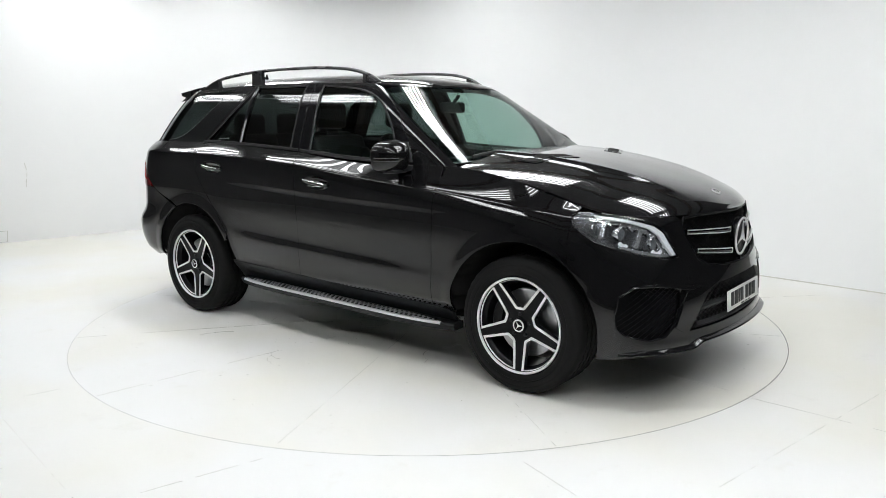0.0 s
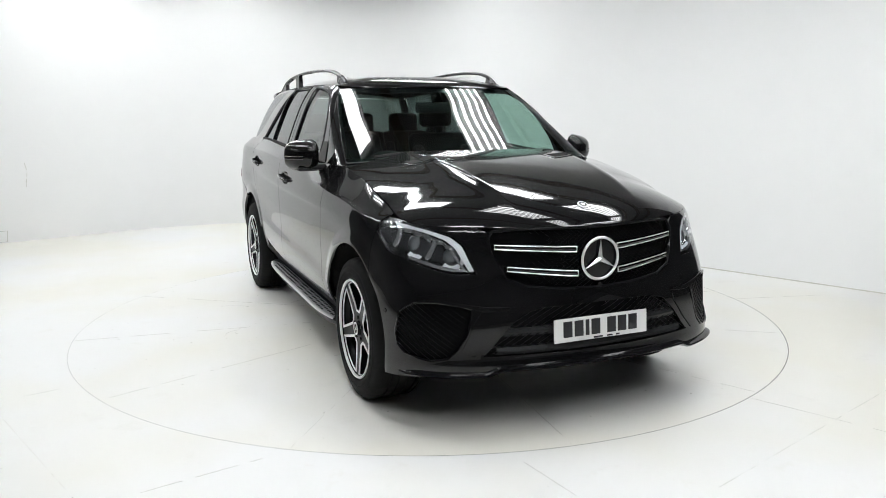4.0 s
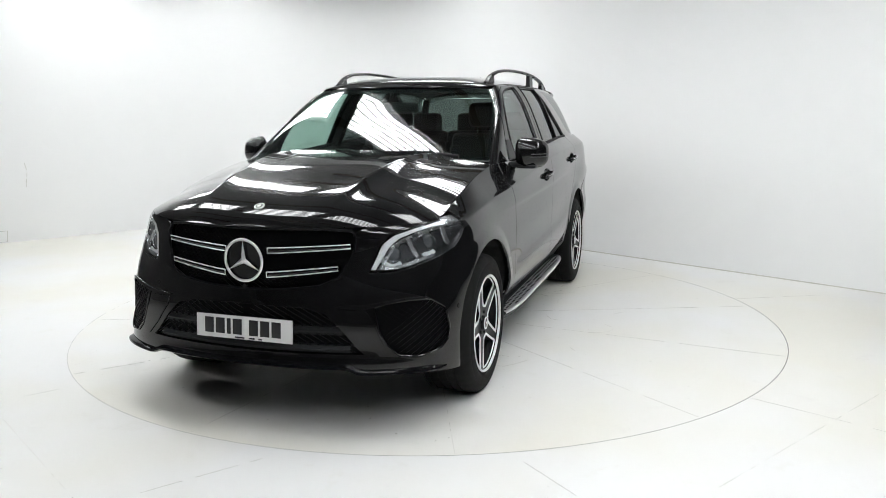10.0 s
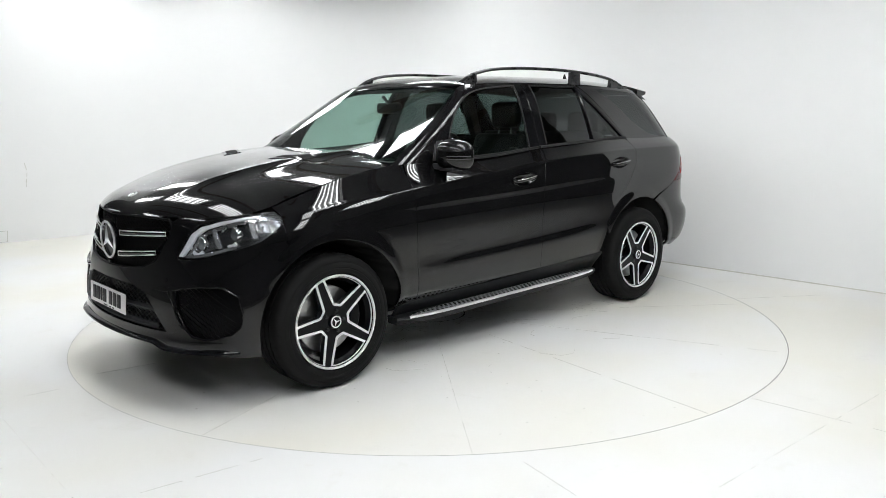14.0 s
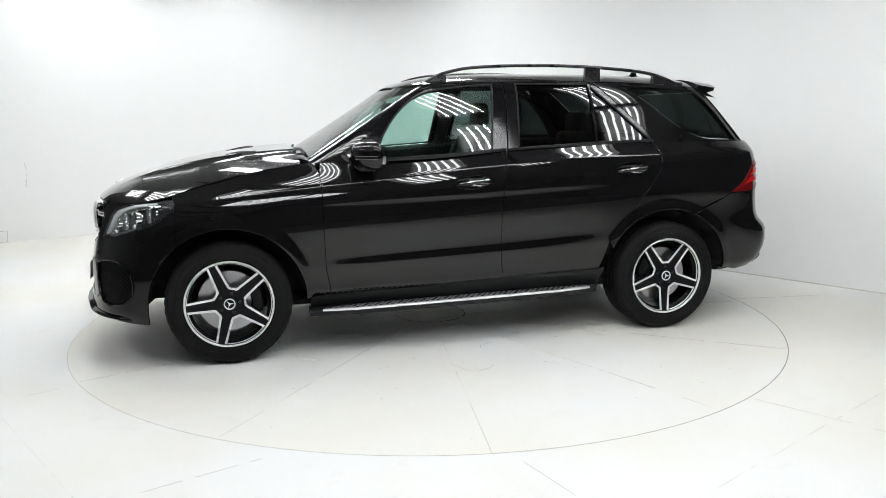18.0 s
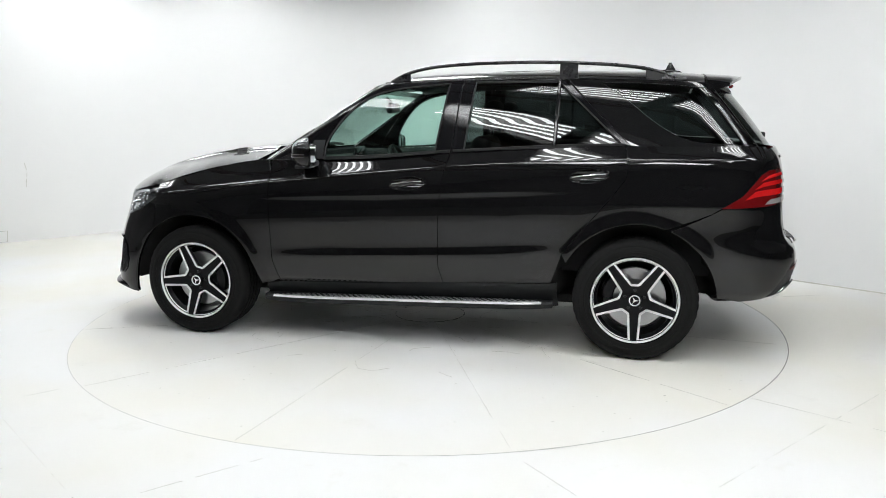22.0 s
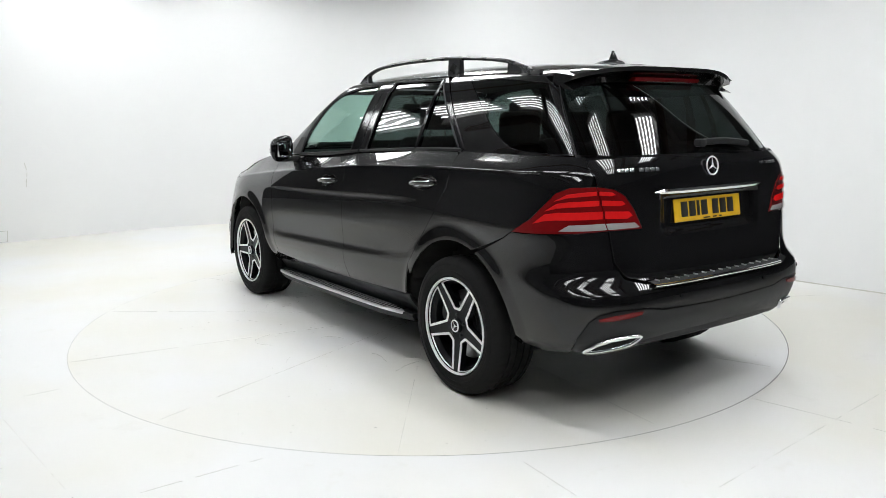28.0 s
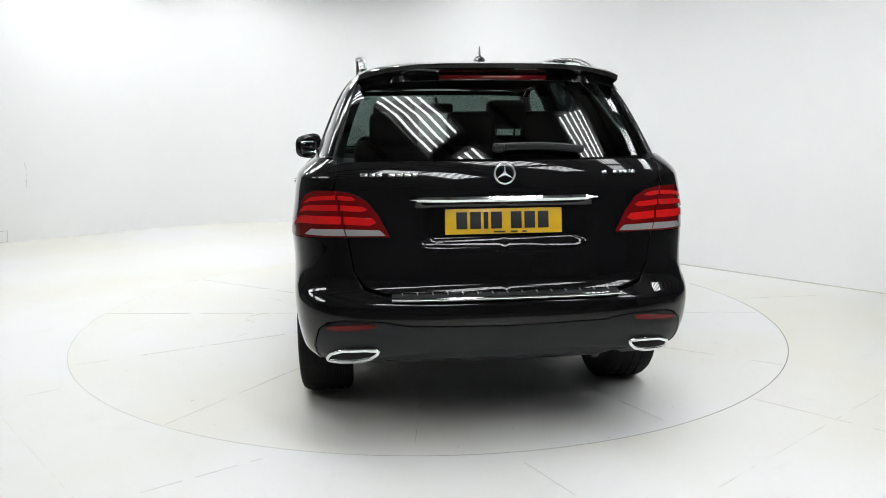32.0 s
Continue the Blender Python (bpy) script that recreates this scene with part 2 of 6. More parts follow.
def panel(name, f, poly, material, parent, holes=(), step=0.025, gap=0.0025, flange=0.014, lift=0.0, side="left", fixed=lambda p: False, label="", centre=(0, 0, 0.8), rows=None):
    """One sheet-metal or glass panel: a trimmed piece of the surface f with folded edges.
    side: left, right, or both (one mesh across the middle)."""
    poly = offset(densify(poly, step), gap, fixed)
    holes = [offset(densify(h, step), -gap, fixed) for h in holes]
    Q, F, loops = trimmed(poly, holes, step, rows)
    X, N = f(Q), surf_normal(f, Q)
    flip = np.sum(N * (X - np.array(centre)), 1) < 0
    N[flip] *= -1
    X = X + N * lift
    V, NN, T = list(X), list(N), []
    for a, b, c in F:
        up = np.dot(np.cross(X[b] - X[a], X[c] - X[a]), N[a] + N[b] + N[c]) > 0
        T.append((a, b, c) if up else (a, c, b))
    if flange:
        for L in loops:
            k, n = len(V), len(L)
            P2, P2n = X[L], N[L]
            t = np.roll(P2, -1, 0) - np.roll(P2, 1, 0)
            t /= np.maximum(np.linalg.norm(t, axis=1, keepdims=True), 1e-9)
            o = np.cross(t, P2n)
            mid = X[F].mean((0, 1))
            if L is loops[0] and np.mean(np.sum(o * (P2 - mid), 1)) < 0 or L is not loops[0] and np.mean(np.sum(o * (P2 - P2.mean(0)), 1)) > 0:
                o = -o
            V += list(P2) + list(P2 + o * 0.0012 - P2n * 0.0018) + list(P2 + o * 0.001 - P2n * flange)
            NN += list(P2n) + list(o * 0.8 + P2n * 0.6) + list(o)
            for i in range(n):
                j = (i + 1) % n
                if abs(P2[i][1]) < 2e-3 and abs(P2[j][1]) < 2e-3:
                    continue
                for r in (0, n):
                    q = (k + r + i, k + r + j, k + r + n + j, k + r + n + i)
                    fn = np.cross(V[q[1]] - V[q[0]], V[q[3]] - V[q[0]])
                    T.append(q if np.dot(fn, o[i]) > 0 else q[::-1])
    V, NN = np.array(V), np.array(NN)
    mir = np.array([1, -1, 1])
    if side == "right":
        V, NN, T = V * mir, NN * mir, [t[::-1] for t in T]
    if side == "both":
        k = len(V)
        V, NN, T = np.concatenate([V, V * mir]), np.concatenate([NN, NN * mir]), T + [tuple(i + k for i in t[::-1]) for t in T]
    me = bpy.data.meshes.new(name)
    me.from_pydata([tuple(v) for v in V], [], T)
    me.shade_smooth()
    me.update()
    NN /= np.maximum(np.linalg.norm(NN, axis=1, keepdims=True), 1e-9)
    me.normals_split_custom_set_from_vertices([tuple(n) for n in NN])
    return link(name, me, material, parent, label)


def gridsheet(name, V, nu, nv, material, parent, label="", both=True):
    """A sheet from rows of points (left half), mirrored over the middle."""
    F = [(i * nv + j, i * nv + j + 1, (i + 1) * nv + j + 1, (i + 1) * nv + j) for i in range(nu - 1) for j in range(nv - 1)]
    V = list(map(tuple, V))
    if both:
        k = len(V)
        F += [tuple(i + k for i in f[::-1]) for f in F]
        V += [(x, -y, z) for x, y, z in V]
    bm = bmesh.new()
    vs = [bm.verts.new(v) for v in V]
    for f in F:
        bm.faces.new([vs[i] for i in f])
    bmesh.ops.remove_doubles(bm, verts=bm.verts, dist=0.0004)
    bmesh.ops.dissolve_degenerate(bm, dist=0.0004, edges=bm.edges)
    me = bpy.data.meshes.new(name)
    bmesh.ops.recalc_face_normals(bm, faces=bm.faces)
    bm.to_mesh(me)
    bm.free()
    me.shade_smooth()
    return link(name, me, material, parent, label)
# ---------------------------------------------------------------- car surfaces (x forward, y to its left, z up)
X1F, X1R = 1.30, -1.50


def ease(a, b, z):
    t = np.clip((z - a) / (b - a), 0, 1)
    return t * t * (3 - 2 * t)


def power_f(z):
    """How square the nose's corners are at each height (along x, along y)."""
    k = ease(0.50, 0.95, z)
    return 5.4 - 1.4 * k, 2.0 - 0.5 * k


def power_r(z):
    return 7.8 - 1.8 * ease(0.62, 0.80, z), 3.4


def x_front(z):
    return pchip([0.26, 0.33, 0.38, 0.44, 0.55, 0.66, 0.75, 0.85, 0.93, 0.98, 1.06], [2.285, 2.320, 2.313, 2.306, 2.300, 2.290, 2.280, 2.268, 2.260, 2.240, 2.15], z)


def x_rear(z):
    return pchip([0.34, 0.40, 0.46, 0.56, 0.67, 0.70, 0.74, 0.85, 1.0, 1.12, 1.24, 1.32], [-2.32, -2.38, -2.43, -2.458, -2.450, -2.43, -2.395, -2.372, -2.360, -2.353, -2.327, -2.285], z)


def z_belt(x):
    """Top edge of the lower body: belt line, and the bonnet's side edge in front."""
    return pchip([-2.4, -1.6, -1.36, -0.42, 0.14, 0.53, 0.80, 0.97, 1.29, 1.585, 1.77, 1.95, 2.1, 2.25], [1.285, 1.285, 1.29, 1.255, 1.218, 1.203, 1.201, 1.190, 1.140, 1.068, 1.010, 0.980, 0.970, 0.966], x)


def z_shoulder(x):
    return pchip([-2.3, -1.38, -0.85, -0.39, 0.21, 0.81, 1.3, 1.8], [1.215, 1.204, 1.19, 1.165, 1.112, 1.06, 1.01, 0.955], x)


def z_crease(x):
    """Low crease along the doors."""
    return np.interp(x, [-1.2, -0.97, -0.5, -0.08, 0.43, 0.79, 1.1], [0.645, 0.634, 0.604, 0.586, 0.567, 0.551, 0.545])


def z_fold(x):
    """Fold at the height of the wheel arches' tops."""
    return np.interp(x, [-1.2, -0.914, -0.584, -0.258, 0.14, 0.492, 0.843, 1.2], [1.036, 1.026, 1.014, 0.999, 0.984, 0.976, 0.966, 0.958])


def half_width(x, z):
    x_true = x
    x = np.clip(x, -2.0, 1.75)
    zs = z_shoulder(x)
    zb = np.maximum(z_belt(x), zs + 0.075)
    zm = zs - 0.14
    zl = z_crease(x)
    knots = [np.full_like(x, 0.26), np.full_like(x, 0.36), np.full_like(x, 0.44), zl, zl + 0.09, 0.5 * (zl + 0.09 + zm), zm, zs, zs + 0.018, zb]
    vals = [0.80, 0.868, 0.925, 0.957, 0.960, 0.961, 0.957, 0.933, 0.917, 0.848]
    out = np.zeros_like(x)
    # piecewise cubic with shared slopes
    K, Y = np.array(knots), np.array(vals)[:, None] * np.ones_like(x)
    d = np.diff(Y, axis=0) / np.diff(K, axis=0)
    m = np.zeros_like(K)
    m[0], m[-1] = d[0], d[-1]
    prod = d[:-1] * d[1:]
    m[1:-1] = np.where(prod > 0, 2 * prod / np.where(np.abs(d[:-1] + d[1:]) < 1e-9, 1, d[:-1] + d[1:]), 0)
    zz = np.clip(z, 0.2, 1.4)
    done = np.zeros(x.shape, bool)
    for i in range(len(vals) - 1):
        sel = (~done) & ((zz <= K[i + 1]) | (i == len(vals) - 2))
        h = K[i + 1] - K[i]
        t = np.clip((zz - K[i]) / h, -0.6, 1.2)
        v = Y[i] * (1 + 2 * t) * (1 - t) ** 2 + h * m[i] * t * (1 - t) ** 2 + Y[i + 1] * t * t * (3 - 2 * t) + h * m[i + 1] * t * t * (t - 1)
        out = np.where(sel, v, out)
        done |= sel
    out = out * pchip([-2.1, -1.5, -0.9, -0.2, 0.5, 1.3, 1.75], [0.980, 0.980, 0.988, 0.997, 1.0, 0.998, 0.994], x)
    # flared lips round the wheels
    for cx, r in ((1.439, 0.462), (-1.476, 0.470)):
        rad = np.hypot(x_true - cx, z - 0.362)
        out = out + 0.009 * (1 - ease(r + 0.002, r + 0.085, rad))
    # the front wings lean in towards the bonnet
    out = out - 0.024 * ease(0.70, 1.30, x_true) * (1 - ease(1.65, 1.95, x_true)) * ease(zs - 0.12, zb, z)
    haunch = np.exp(-(((x_true + 1.78) / 0.36) ** 2))
    out = out + haunch * (0.011 * np.exp(-(((z - 0.95) / 0.075) ** 2)) - 0.006 * np.exp(-(((z - 1.10) / 0.05) ** 2)))
    # the front bumper stays wide down to its lip
    wide = 0.955 + 0.03 * (0.66 - z)
    out = out + (wide - out) * ease(1.62, 1.92, x_true) * (1 - ease(0.60, 0.72, z))
    # door skin drawn in above the lower crease
    fade = np.exp(-(((x_true + 0.05) / 0.95) ** 6))
    out = out - 0.0075 * ease(zl, zl + 0.075, z) * (1 - ease(zl + 0.08, zl + 0.25, z)) * fade
    zc = z_fold(x)
    out = out + 0.0045 * ease(zc - 0.038, zc, z) * (1 - ease(zc, zc + 0.13, z)) * np.exp(-(((x_true - 0.05) / 1.05) ** 6))
    return out


def crease_rows(q0, q1):
    """Rows of points along the flank's creases, so that the sheet folds there cleanly."""
    q = np.arange(max(q0, -2.05), min(q1, 1.72), 0.02)
    zl = z_crease(q)
    arcs = []
    for cx, r in ((1.439, 0.462), (-1.476, 0.470)):
        for d in (0.012, 0.028, 0.046, 0.066, 0.088):
            for a in np.arange(0.0, math.pi, 0.035):
                x, z = cx + (r + d) * math.cos(a), 0.362 + (r + d) * math.sin(a)
                arcs.append((qx(x, z), z))
    out = [np.array(arcs)] + [np.c_[q, z_fold(q) + d] for d in (-0.05, -0.036, -0.019, -0.002, 0.02, 0.05)] + [np.c_[q, z_shoulder(q) + d] for d in (-0.045, -0.018, -0.004, 0.009, 0.022, 0.045)]
    out += [np.c_[q, zl + d] for d in (-0.02, 0.0, 0.018, 0.037, 0.056, 0.075, 0.095)]
    return np.concatenate(out) if len(q) else np.zeros((0, 2))


def arc_table(a, b, w, length):
    ph = np.linspace(0, math.pi / 2, 1500)
    x, y = length * np.sin(ph) ** (2 / a), w * np.cos(ph) ** (2 / b)
    s = np.r_[0, np.cumsum(np.hypot(np.diff(x), np.diff(y)))]
    return ph, s


PH_F, S_F = arc_table(4.2, 1.7, 0.96, 2.26 - X1F)
PH_R, S_R = arc_table(5.0, 3.0, 0.96, 0.86)
QF, QR = X1F + S_F[-1], X1R - S_R[-1]


def qx(x, z):
    """Place along the outline of a point of the flank at x and height z."""
    if x > X1F:
        ph = math.asin(min(1, (x - X1F) / (float(x_front(z)) - X1F)) ** (float(power_f(z)[0]) / 2))
        return X1F + float(np.interp(ph, PH_F, S_F))
    if x < X1R:
        ph = math.asin(min(1, (X1R - x) / (X1R - float(x_rear(z)))) ** (float(power_r(z)[0]) / 2))
        return X1R - float(np.interp(ph, PH_R, S_R))
    return x


def shell(Q):
    """The lower body: place along the outline and height."""
    q, z = np.clip(Q[:, 0], QR, QF), Q[:, 1]
    pf, pr = np.interp(q - X1F, S_F, PH_F), np.interp(X1R - q, S_R, PH_R)
    af, bf = power_f(z)
    ar, br = power_r(z)
    x = np.where(q > X1F, X1F + (x_front(z) - X1F) * np.sin(pf) ** (2 / af), np.where(q < X1R, X1R + (x_rear(z) - X1R) * np.sin(pr) ** (2 / ar), q))
    ey = np.where(q > X1F, np.cos(pf) ** (2 / bf), np.where(q < X1R, np.cos(pr) ** (2 / br), 1.0))
    ey = np.where((Q[:, 0] >= QF - 1e-9) | (Q[:, 0] <= QR + 1e-9), 0, ey)
    y = half_width(x, z) * ey
    y = np.where(Q[:, 0] > QF, -0.5 * (Q[:, 0] - QF), np.where(Q[:, 0] < QR, -0.5 * (QR - Q[:, 0]), y))
    # recess for the number plate in the tailgate
    x = x + np.where(q < X1R, 0.035 * (1 - ease(0.31, 0.40, np.abs(y))) * ease(0.90, 0.955, z) * (1 - ease(1.098, 1.118, z)), 0)
    return np.c_[x, y, z]


def q_top(q):
    """Height of the lower body's top edge along the outline."""
    P = shell(np.array([[q, 1.0]]))[0]
    return float(z_belt(P[0]))


# greenhouse
U1F, U1R = 0.30, -1.55
NUF, NUR, NUS = 5.5, 7.0, 2.3


def x_wind(z):
    return pchip([1.15, 1.218, 1.365, 1.523, 1.63, 1.68, 1.74], [1.085, 0.977, 0.746, 0.502, 0.344, 0.270, 0.17], z)


def x_hatch(z):
    return pchip([1.2, 1.28, 1.48, 1.60, 1.66, 1.72], [-2.342, -2.292, -2.149, -2.052, -2.000, -1.945], z)


def side_glass(x, z):
    y = pchip([1.15, 1.26, 1.426, 1.557, 1.65, 1.70], [0.895, 0.852, 0.785, 0.725, 0.665, 0.615], z)
    return y * pchip([-2.2, -1.8, -1.2, -0.4, 0.3, 0.9, 1.2], [0.93, 0.965, 0.99, 1.0, 0.995, 0.965, 0.94], x)


PU_F, SU_F = arc_table(NUF, NUS, 0.80, 0.50)
PU_R, SU_R = arc_table(NUR, NUS, 0.78, 0.62)
UF, UR = U1F + SU_F[-1], U1R - SU_R[-1]


def upper(Q):
    """The greenhouse: place along the outline and height. On the sides the place is x at every height."""
    q, z = Q[:, 0], Q[:, 1]
    xw, xh = x_wind(z), x_hatch(z)
    # the windscreen's corner slides back with height
    a = np.minimum(xw - 0.242, 1.0)
    b = np.maximum(xh + 0.62, -2.0)
    pf, pr = np.interp(q - U1F, SU_F, PU_F), np.interp(U1R - q, SU_R, PU_R)
    t = np.clip((q - U1R) / (U1F - U1R), 0, 1)
    xm = b + (a - b) * t
    x = np.where(q > U1F, a + (xw - a) * np.sin(pf) ** (2 / NUF), np.where(q < U1R, b + (xh - b) * np.sin(pr) ** (2 / NUR), xm))
    ey = np.where(q > U1F, np.cos(pf) ** (2 / NUS), np.where(q < U1R, np.cos(pr) ** (2 / NUS), 1.0))
    ey = np.where((q >= UF) | (q <= UR), 0, ey)
    y = side_glass(x, z) * ey
    y = np.where(q > UF, -0.5 * (q - UF), np.where(q < UR, -0.5 * (UR - q), y))
    return np.c_[x, y, z]


def flank(Q):
    """The greenhouse's side by x and height."""
    x, z = Q[:, 0], Q[:, 1]
    xw, xh = x_wind(z), x_hatch(z)
    a, b = np.minimum(xw - 0.242, 1.0), np.maximum(xh + 0.62, -2.0)
    ef = np.clip((x - a) / (xw - a), 0, 1)
    er = np.clip((b - x) / (b - xh), 0, 1)
    ey = np.where(x > a, (1 - ef ** NUF) ** (1 / NUS), np.where(x < b, (1 - er ** NUR) ** (1 / NUS), 1.0))
    return np.c_[x, side_glass(x, z) * ey, z]


def z_eave(x):
    """Height of the roof's edge along the car."""
    return pchip([-2.1, -1.9, -1.5, -1.0, -0.4, 0.0, 0.17, 0.30], [1.635, 1.655, 1.682, 1.698, 1.695, 1.683, 1.672, 1.655], x)


def z_roof(x):
    return pchip([-2.15, -1.9, -1.5, -1.0, -0.5, -0.02, 0.20, 0.31], [1.690, 1.725, 1.752, 1.764, 1.762, 1.744, 1.707, 1.665], x)


def z_bonnet(x):
    return pchip([1.0, 1.12, 1.286, 1.495, 1.705, 1.916, 2.05, 2.13, 2.18, 2.21, 2.235], [1.262, 1.257, 1.245, 1.217, 1.177, 1.123, 1.079, 1.045, 1.016, 0.993, 0.966], x)


qs = np.linspace(0.90, QF, 300)
edge = shell(np.c_[qs, [q_top(q) for q in qs]])
BON_X, BON_Y = edge[:, 0], edge[:, 1]


def fold(x):
    return np.interp(x, [0.95, 1.34, 1.57, 1.83, 2.0, 2.12], [0.475, 0.44, 0.417, 0.386, 0.363, 0.345])


def bonnet(Q):
    """x and share of the half width."""
    x, s = Q[:, 0], Q[:, 1]
    ye, ze, zc = np.interp(x, BON_X, BON_Y), z_belt(x), z_bonnet(x)
    y = ye * s
    z = ze + (np.maximum(zc, ze + 0.002) - ze) * (1 - np.abs(s) ** 3.0)
    # the raised middle with its folded edges
    grow = ease(0, 1, (2.14 - x) / 0.45)
    d = np.abs(y) - fold(x)
    hump = np.where(d < 0, 0.016 * np.exp(np.minimum(d, 0) / 0.09), 0.016 - 0.028 * (1 - np.exp(-np.maximum(d, 0) / 0.05)))
    z = z + (grow * hump + 0.003) * np.clip(1 - np.abs(s) ** 6, 0, 1)
    return np.c_[x, y, z]


def roof(Q):
    """x and share of the half width."""
    x, s = Q[:, 0], Q[:, 1]
    ze, zc = z_eave(x), z_roof(x)
    E = flank(np.c_[x, ze])
    # rounded front and rear ends of the roof sheet
    ye = E[:, 1]
    return np.c_[x, ye * s, ze + (np.maximum(zc, ze + 0.001) - ze) * (1 - np.abs(s) ** 3.6)]
# ---------------------------------------------------------------- studio
def add_thing(name, label, category, kind="", group=""):
    return tagged(new(name), label, category, group, kind)


R_TABLE = 2.475
WALL_H, WALL_T = 3.75, 0.14
CORNER, RAD = Vector((-1.77, 6.33)), 3.1
DL, DR = Vector((-0.757, -0.653)).normalized(), Vector((0.684, -0.730)).normalized()


def wall_line():
    """The studio's curved back wall: straight, rounded corner, straight."""
    half = math.acos(max(-1, min(1, DL.dot(DR)))) / 2
    tan = RAD / math.tan(half)
    c = CORNER + (DL + DR).normalized() * RAD / math.sin(half)
    p0, p1 = CORNER + DL * tan, CORNER + DR * tan
    a0, a1 = math.atan2(*(p0 - c).yx), math.atan2(*(p1 - c).yx)
    if a1 > a0:
        a1 -= math.tau
    arc = [c + RAD * Vector((math.cos(a0 + (a1 - a0) * k / 40), math.sin(a0 + (a1 - a0) * k / 40))) for k in range(41)]
    return [CORNER + DL * 4.8] + arc + [Vector((3.765, 0.455))]


def build_studio():
    # floor round the platform
    bm = bmesh.new()
    n = 160
    ring = [bm.verts.new(((R_TABLE + 0.0006) * math.cos(k * math.tau / n), (R_TABLE + 0.0006) * math.sin(k * math.tau / n), 0)) for k in range(n)]
    low = [bm.verts.new((v.co.x, v.co.y, -0.12)) for v in ring]
    far = [bm.verts.new((14 * max(-1, min(1, 1.45 * math.cos(k * math.tau / n))), 14 * max(-1, min(1, 1.45 * math.sin(k * math.tau / n))), 0)) for k in range(n)]
    for k in range(n):
        j = (k + 1) % n
        bm.faces.new((ring[k], ring[j], far[j], far[k]))
        bm.faces.new((low[k], low[j], ring[j], ring[k]))
    bm.faces.new(low)
    fl = part("floor", bm, M_FLOOR, None, smooth=False)
    tagged(fl, "worn white painted studio floor with thin joints", "floor", kind="structure")
    # back wall
    line = wall_line()
    bm = bmesh.new()
    offs = []
    for i, p in enumerate(line):
        d = (line[min(i + 1, len(line) - 1)] - line[max(i - 1, 0)]).normalized()
        offs.append(p + Vector((-d.y, d.x)) * WALL_T)
    A = [[bm.verts.new((p.x, p.y, z)) for p in line] for z in (0, WALL_H)]
    B = [[bm.verts.new((p.x, p.y, z)) for p in offs] for z in (0, WALL_H)]
    for i in range(len(line) - 1):
        bm.faces.new((A[0][i], A[0][i + 1], A[1][i + 1], A[1][i]))
        bm.faces.new((B[0][i + 1], B[0][i], B[1][i], B[1][i + 1]))
        bm.faces.new((A[1][i], A[1][i + 1], B[1][i + 1], B[1][i]))
    for i in (0, -1):
        bm.faces.new((A[0][i], A[1][i], B[1][i], B[0][i]))
    w = part("wall_north", bm, M_WALL, None)
    tagged(w, "smooth white wall with a rounded corner", "wall", kind="structure")
    # unseen plain walls, added to close the shed behind the camera, greyed for reflections
    for nm, c, s, mt, lb in (("wall_south", (0, -11.0, 1.875), (28, 0.15, WALL_H), M_SHADE, "plain dark grey wall added out of view"),
                             ("wall_east", (10.0, -1.25, 1.875), (0.15, 19.5, WALL_H), M_SHADE, "plain dark grey wall added out of view"),
                             ("wall_west", (-10.6, -1.25, 1.875), (0.15, 19.5, WALL_H), M_GREYWALL, "plain grey wall added out of view")):
        bm = bmesh.new()
        boxm(bm, c, s, 0.01)
        tagged(part(nm, bm, mt, None), lb, "wall", kind="structure")
    # unseen grey slab, added to darken what the car's flank mirrors
    bm = bmesh.new()
    boxm(bm, (-0.3, -9.0, 0.0), (20.4, 3.9, 0.008))
    tagged(part("floor_south", bm, M_CONCRETE, None), "plain grey concrete floor added out of view", "floor", kind="structure")
    bm = bmesh.new()
    boxm(bm, (0, -1.5, WALL_H + 0.06), (24, 20, 0.1))
    tagged(part("ceiling", bm, M_CEIL, None), "grey sheet ceiling with dark beams", "ceiling", kind="structure")
    bm = bmesh.new()
    turn_in = Matrix.Rotation(math.atan2(DR.y, DR.x), 4, "Z")
    for k in range(13):
        boxm(bm, (1.0, -6.0 + 0.8 * k, WALL_H - 0.05), (8.5, 0.07, 0.12), 0, turn_in)
    tagged(part("trim_beams", bm, M_BROWN, None), "brown timber beams under the ceiling", "beams", kind="structure")


def light_bank(x, y, z, rz, tilt=0.0, length=1.5, tubes=5, pitch=0.16):
    """A hanging fitting of bare tubes in a white tray."""
    t = add_thing("light_bank", "grey hanging light fitting with a row of glowing tubes", "light", group="studio lights")
    bm = bmesh.new()
    w = tubes * pitch + 0.06
    boxm(bm, (0, 0, 0.05), (length + 0.1, w, 0.05), 0.012)
    for s in (-1, 1):
        boxm(bm, (0, s * w / 2, 0.005), (length + 0.1, 0.02, 0.12), 0.004)
    part("tray", bm, M_TRAY, t)
    for k in range(tubes):
        bm = bmesh.new()
        yy = (k - (tubes - 1) / 2) * pitch
        cyl(bm, 0.015, 0.015, length, Matrix.Translation((0, yy, -0.005)) @ Euler((0, math.pi / 2, 0)).to_matrix().to_4x4(), 10)
        part("tube", bm, M_TUBE, t)
    for s in (-1, 1):
        bm = bmesh.new()
        tube(bm, [(s * length * 0.4, 0, 0.07), (s * length * 0.4, 0, 0.07 + WALL_H - z - 0.06)], 0.006, 6)
        part("cable", bm, M_DARK, t)
    t.matrix_basis = pose(x, y, z, tilt, 0, rz)
    return t


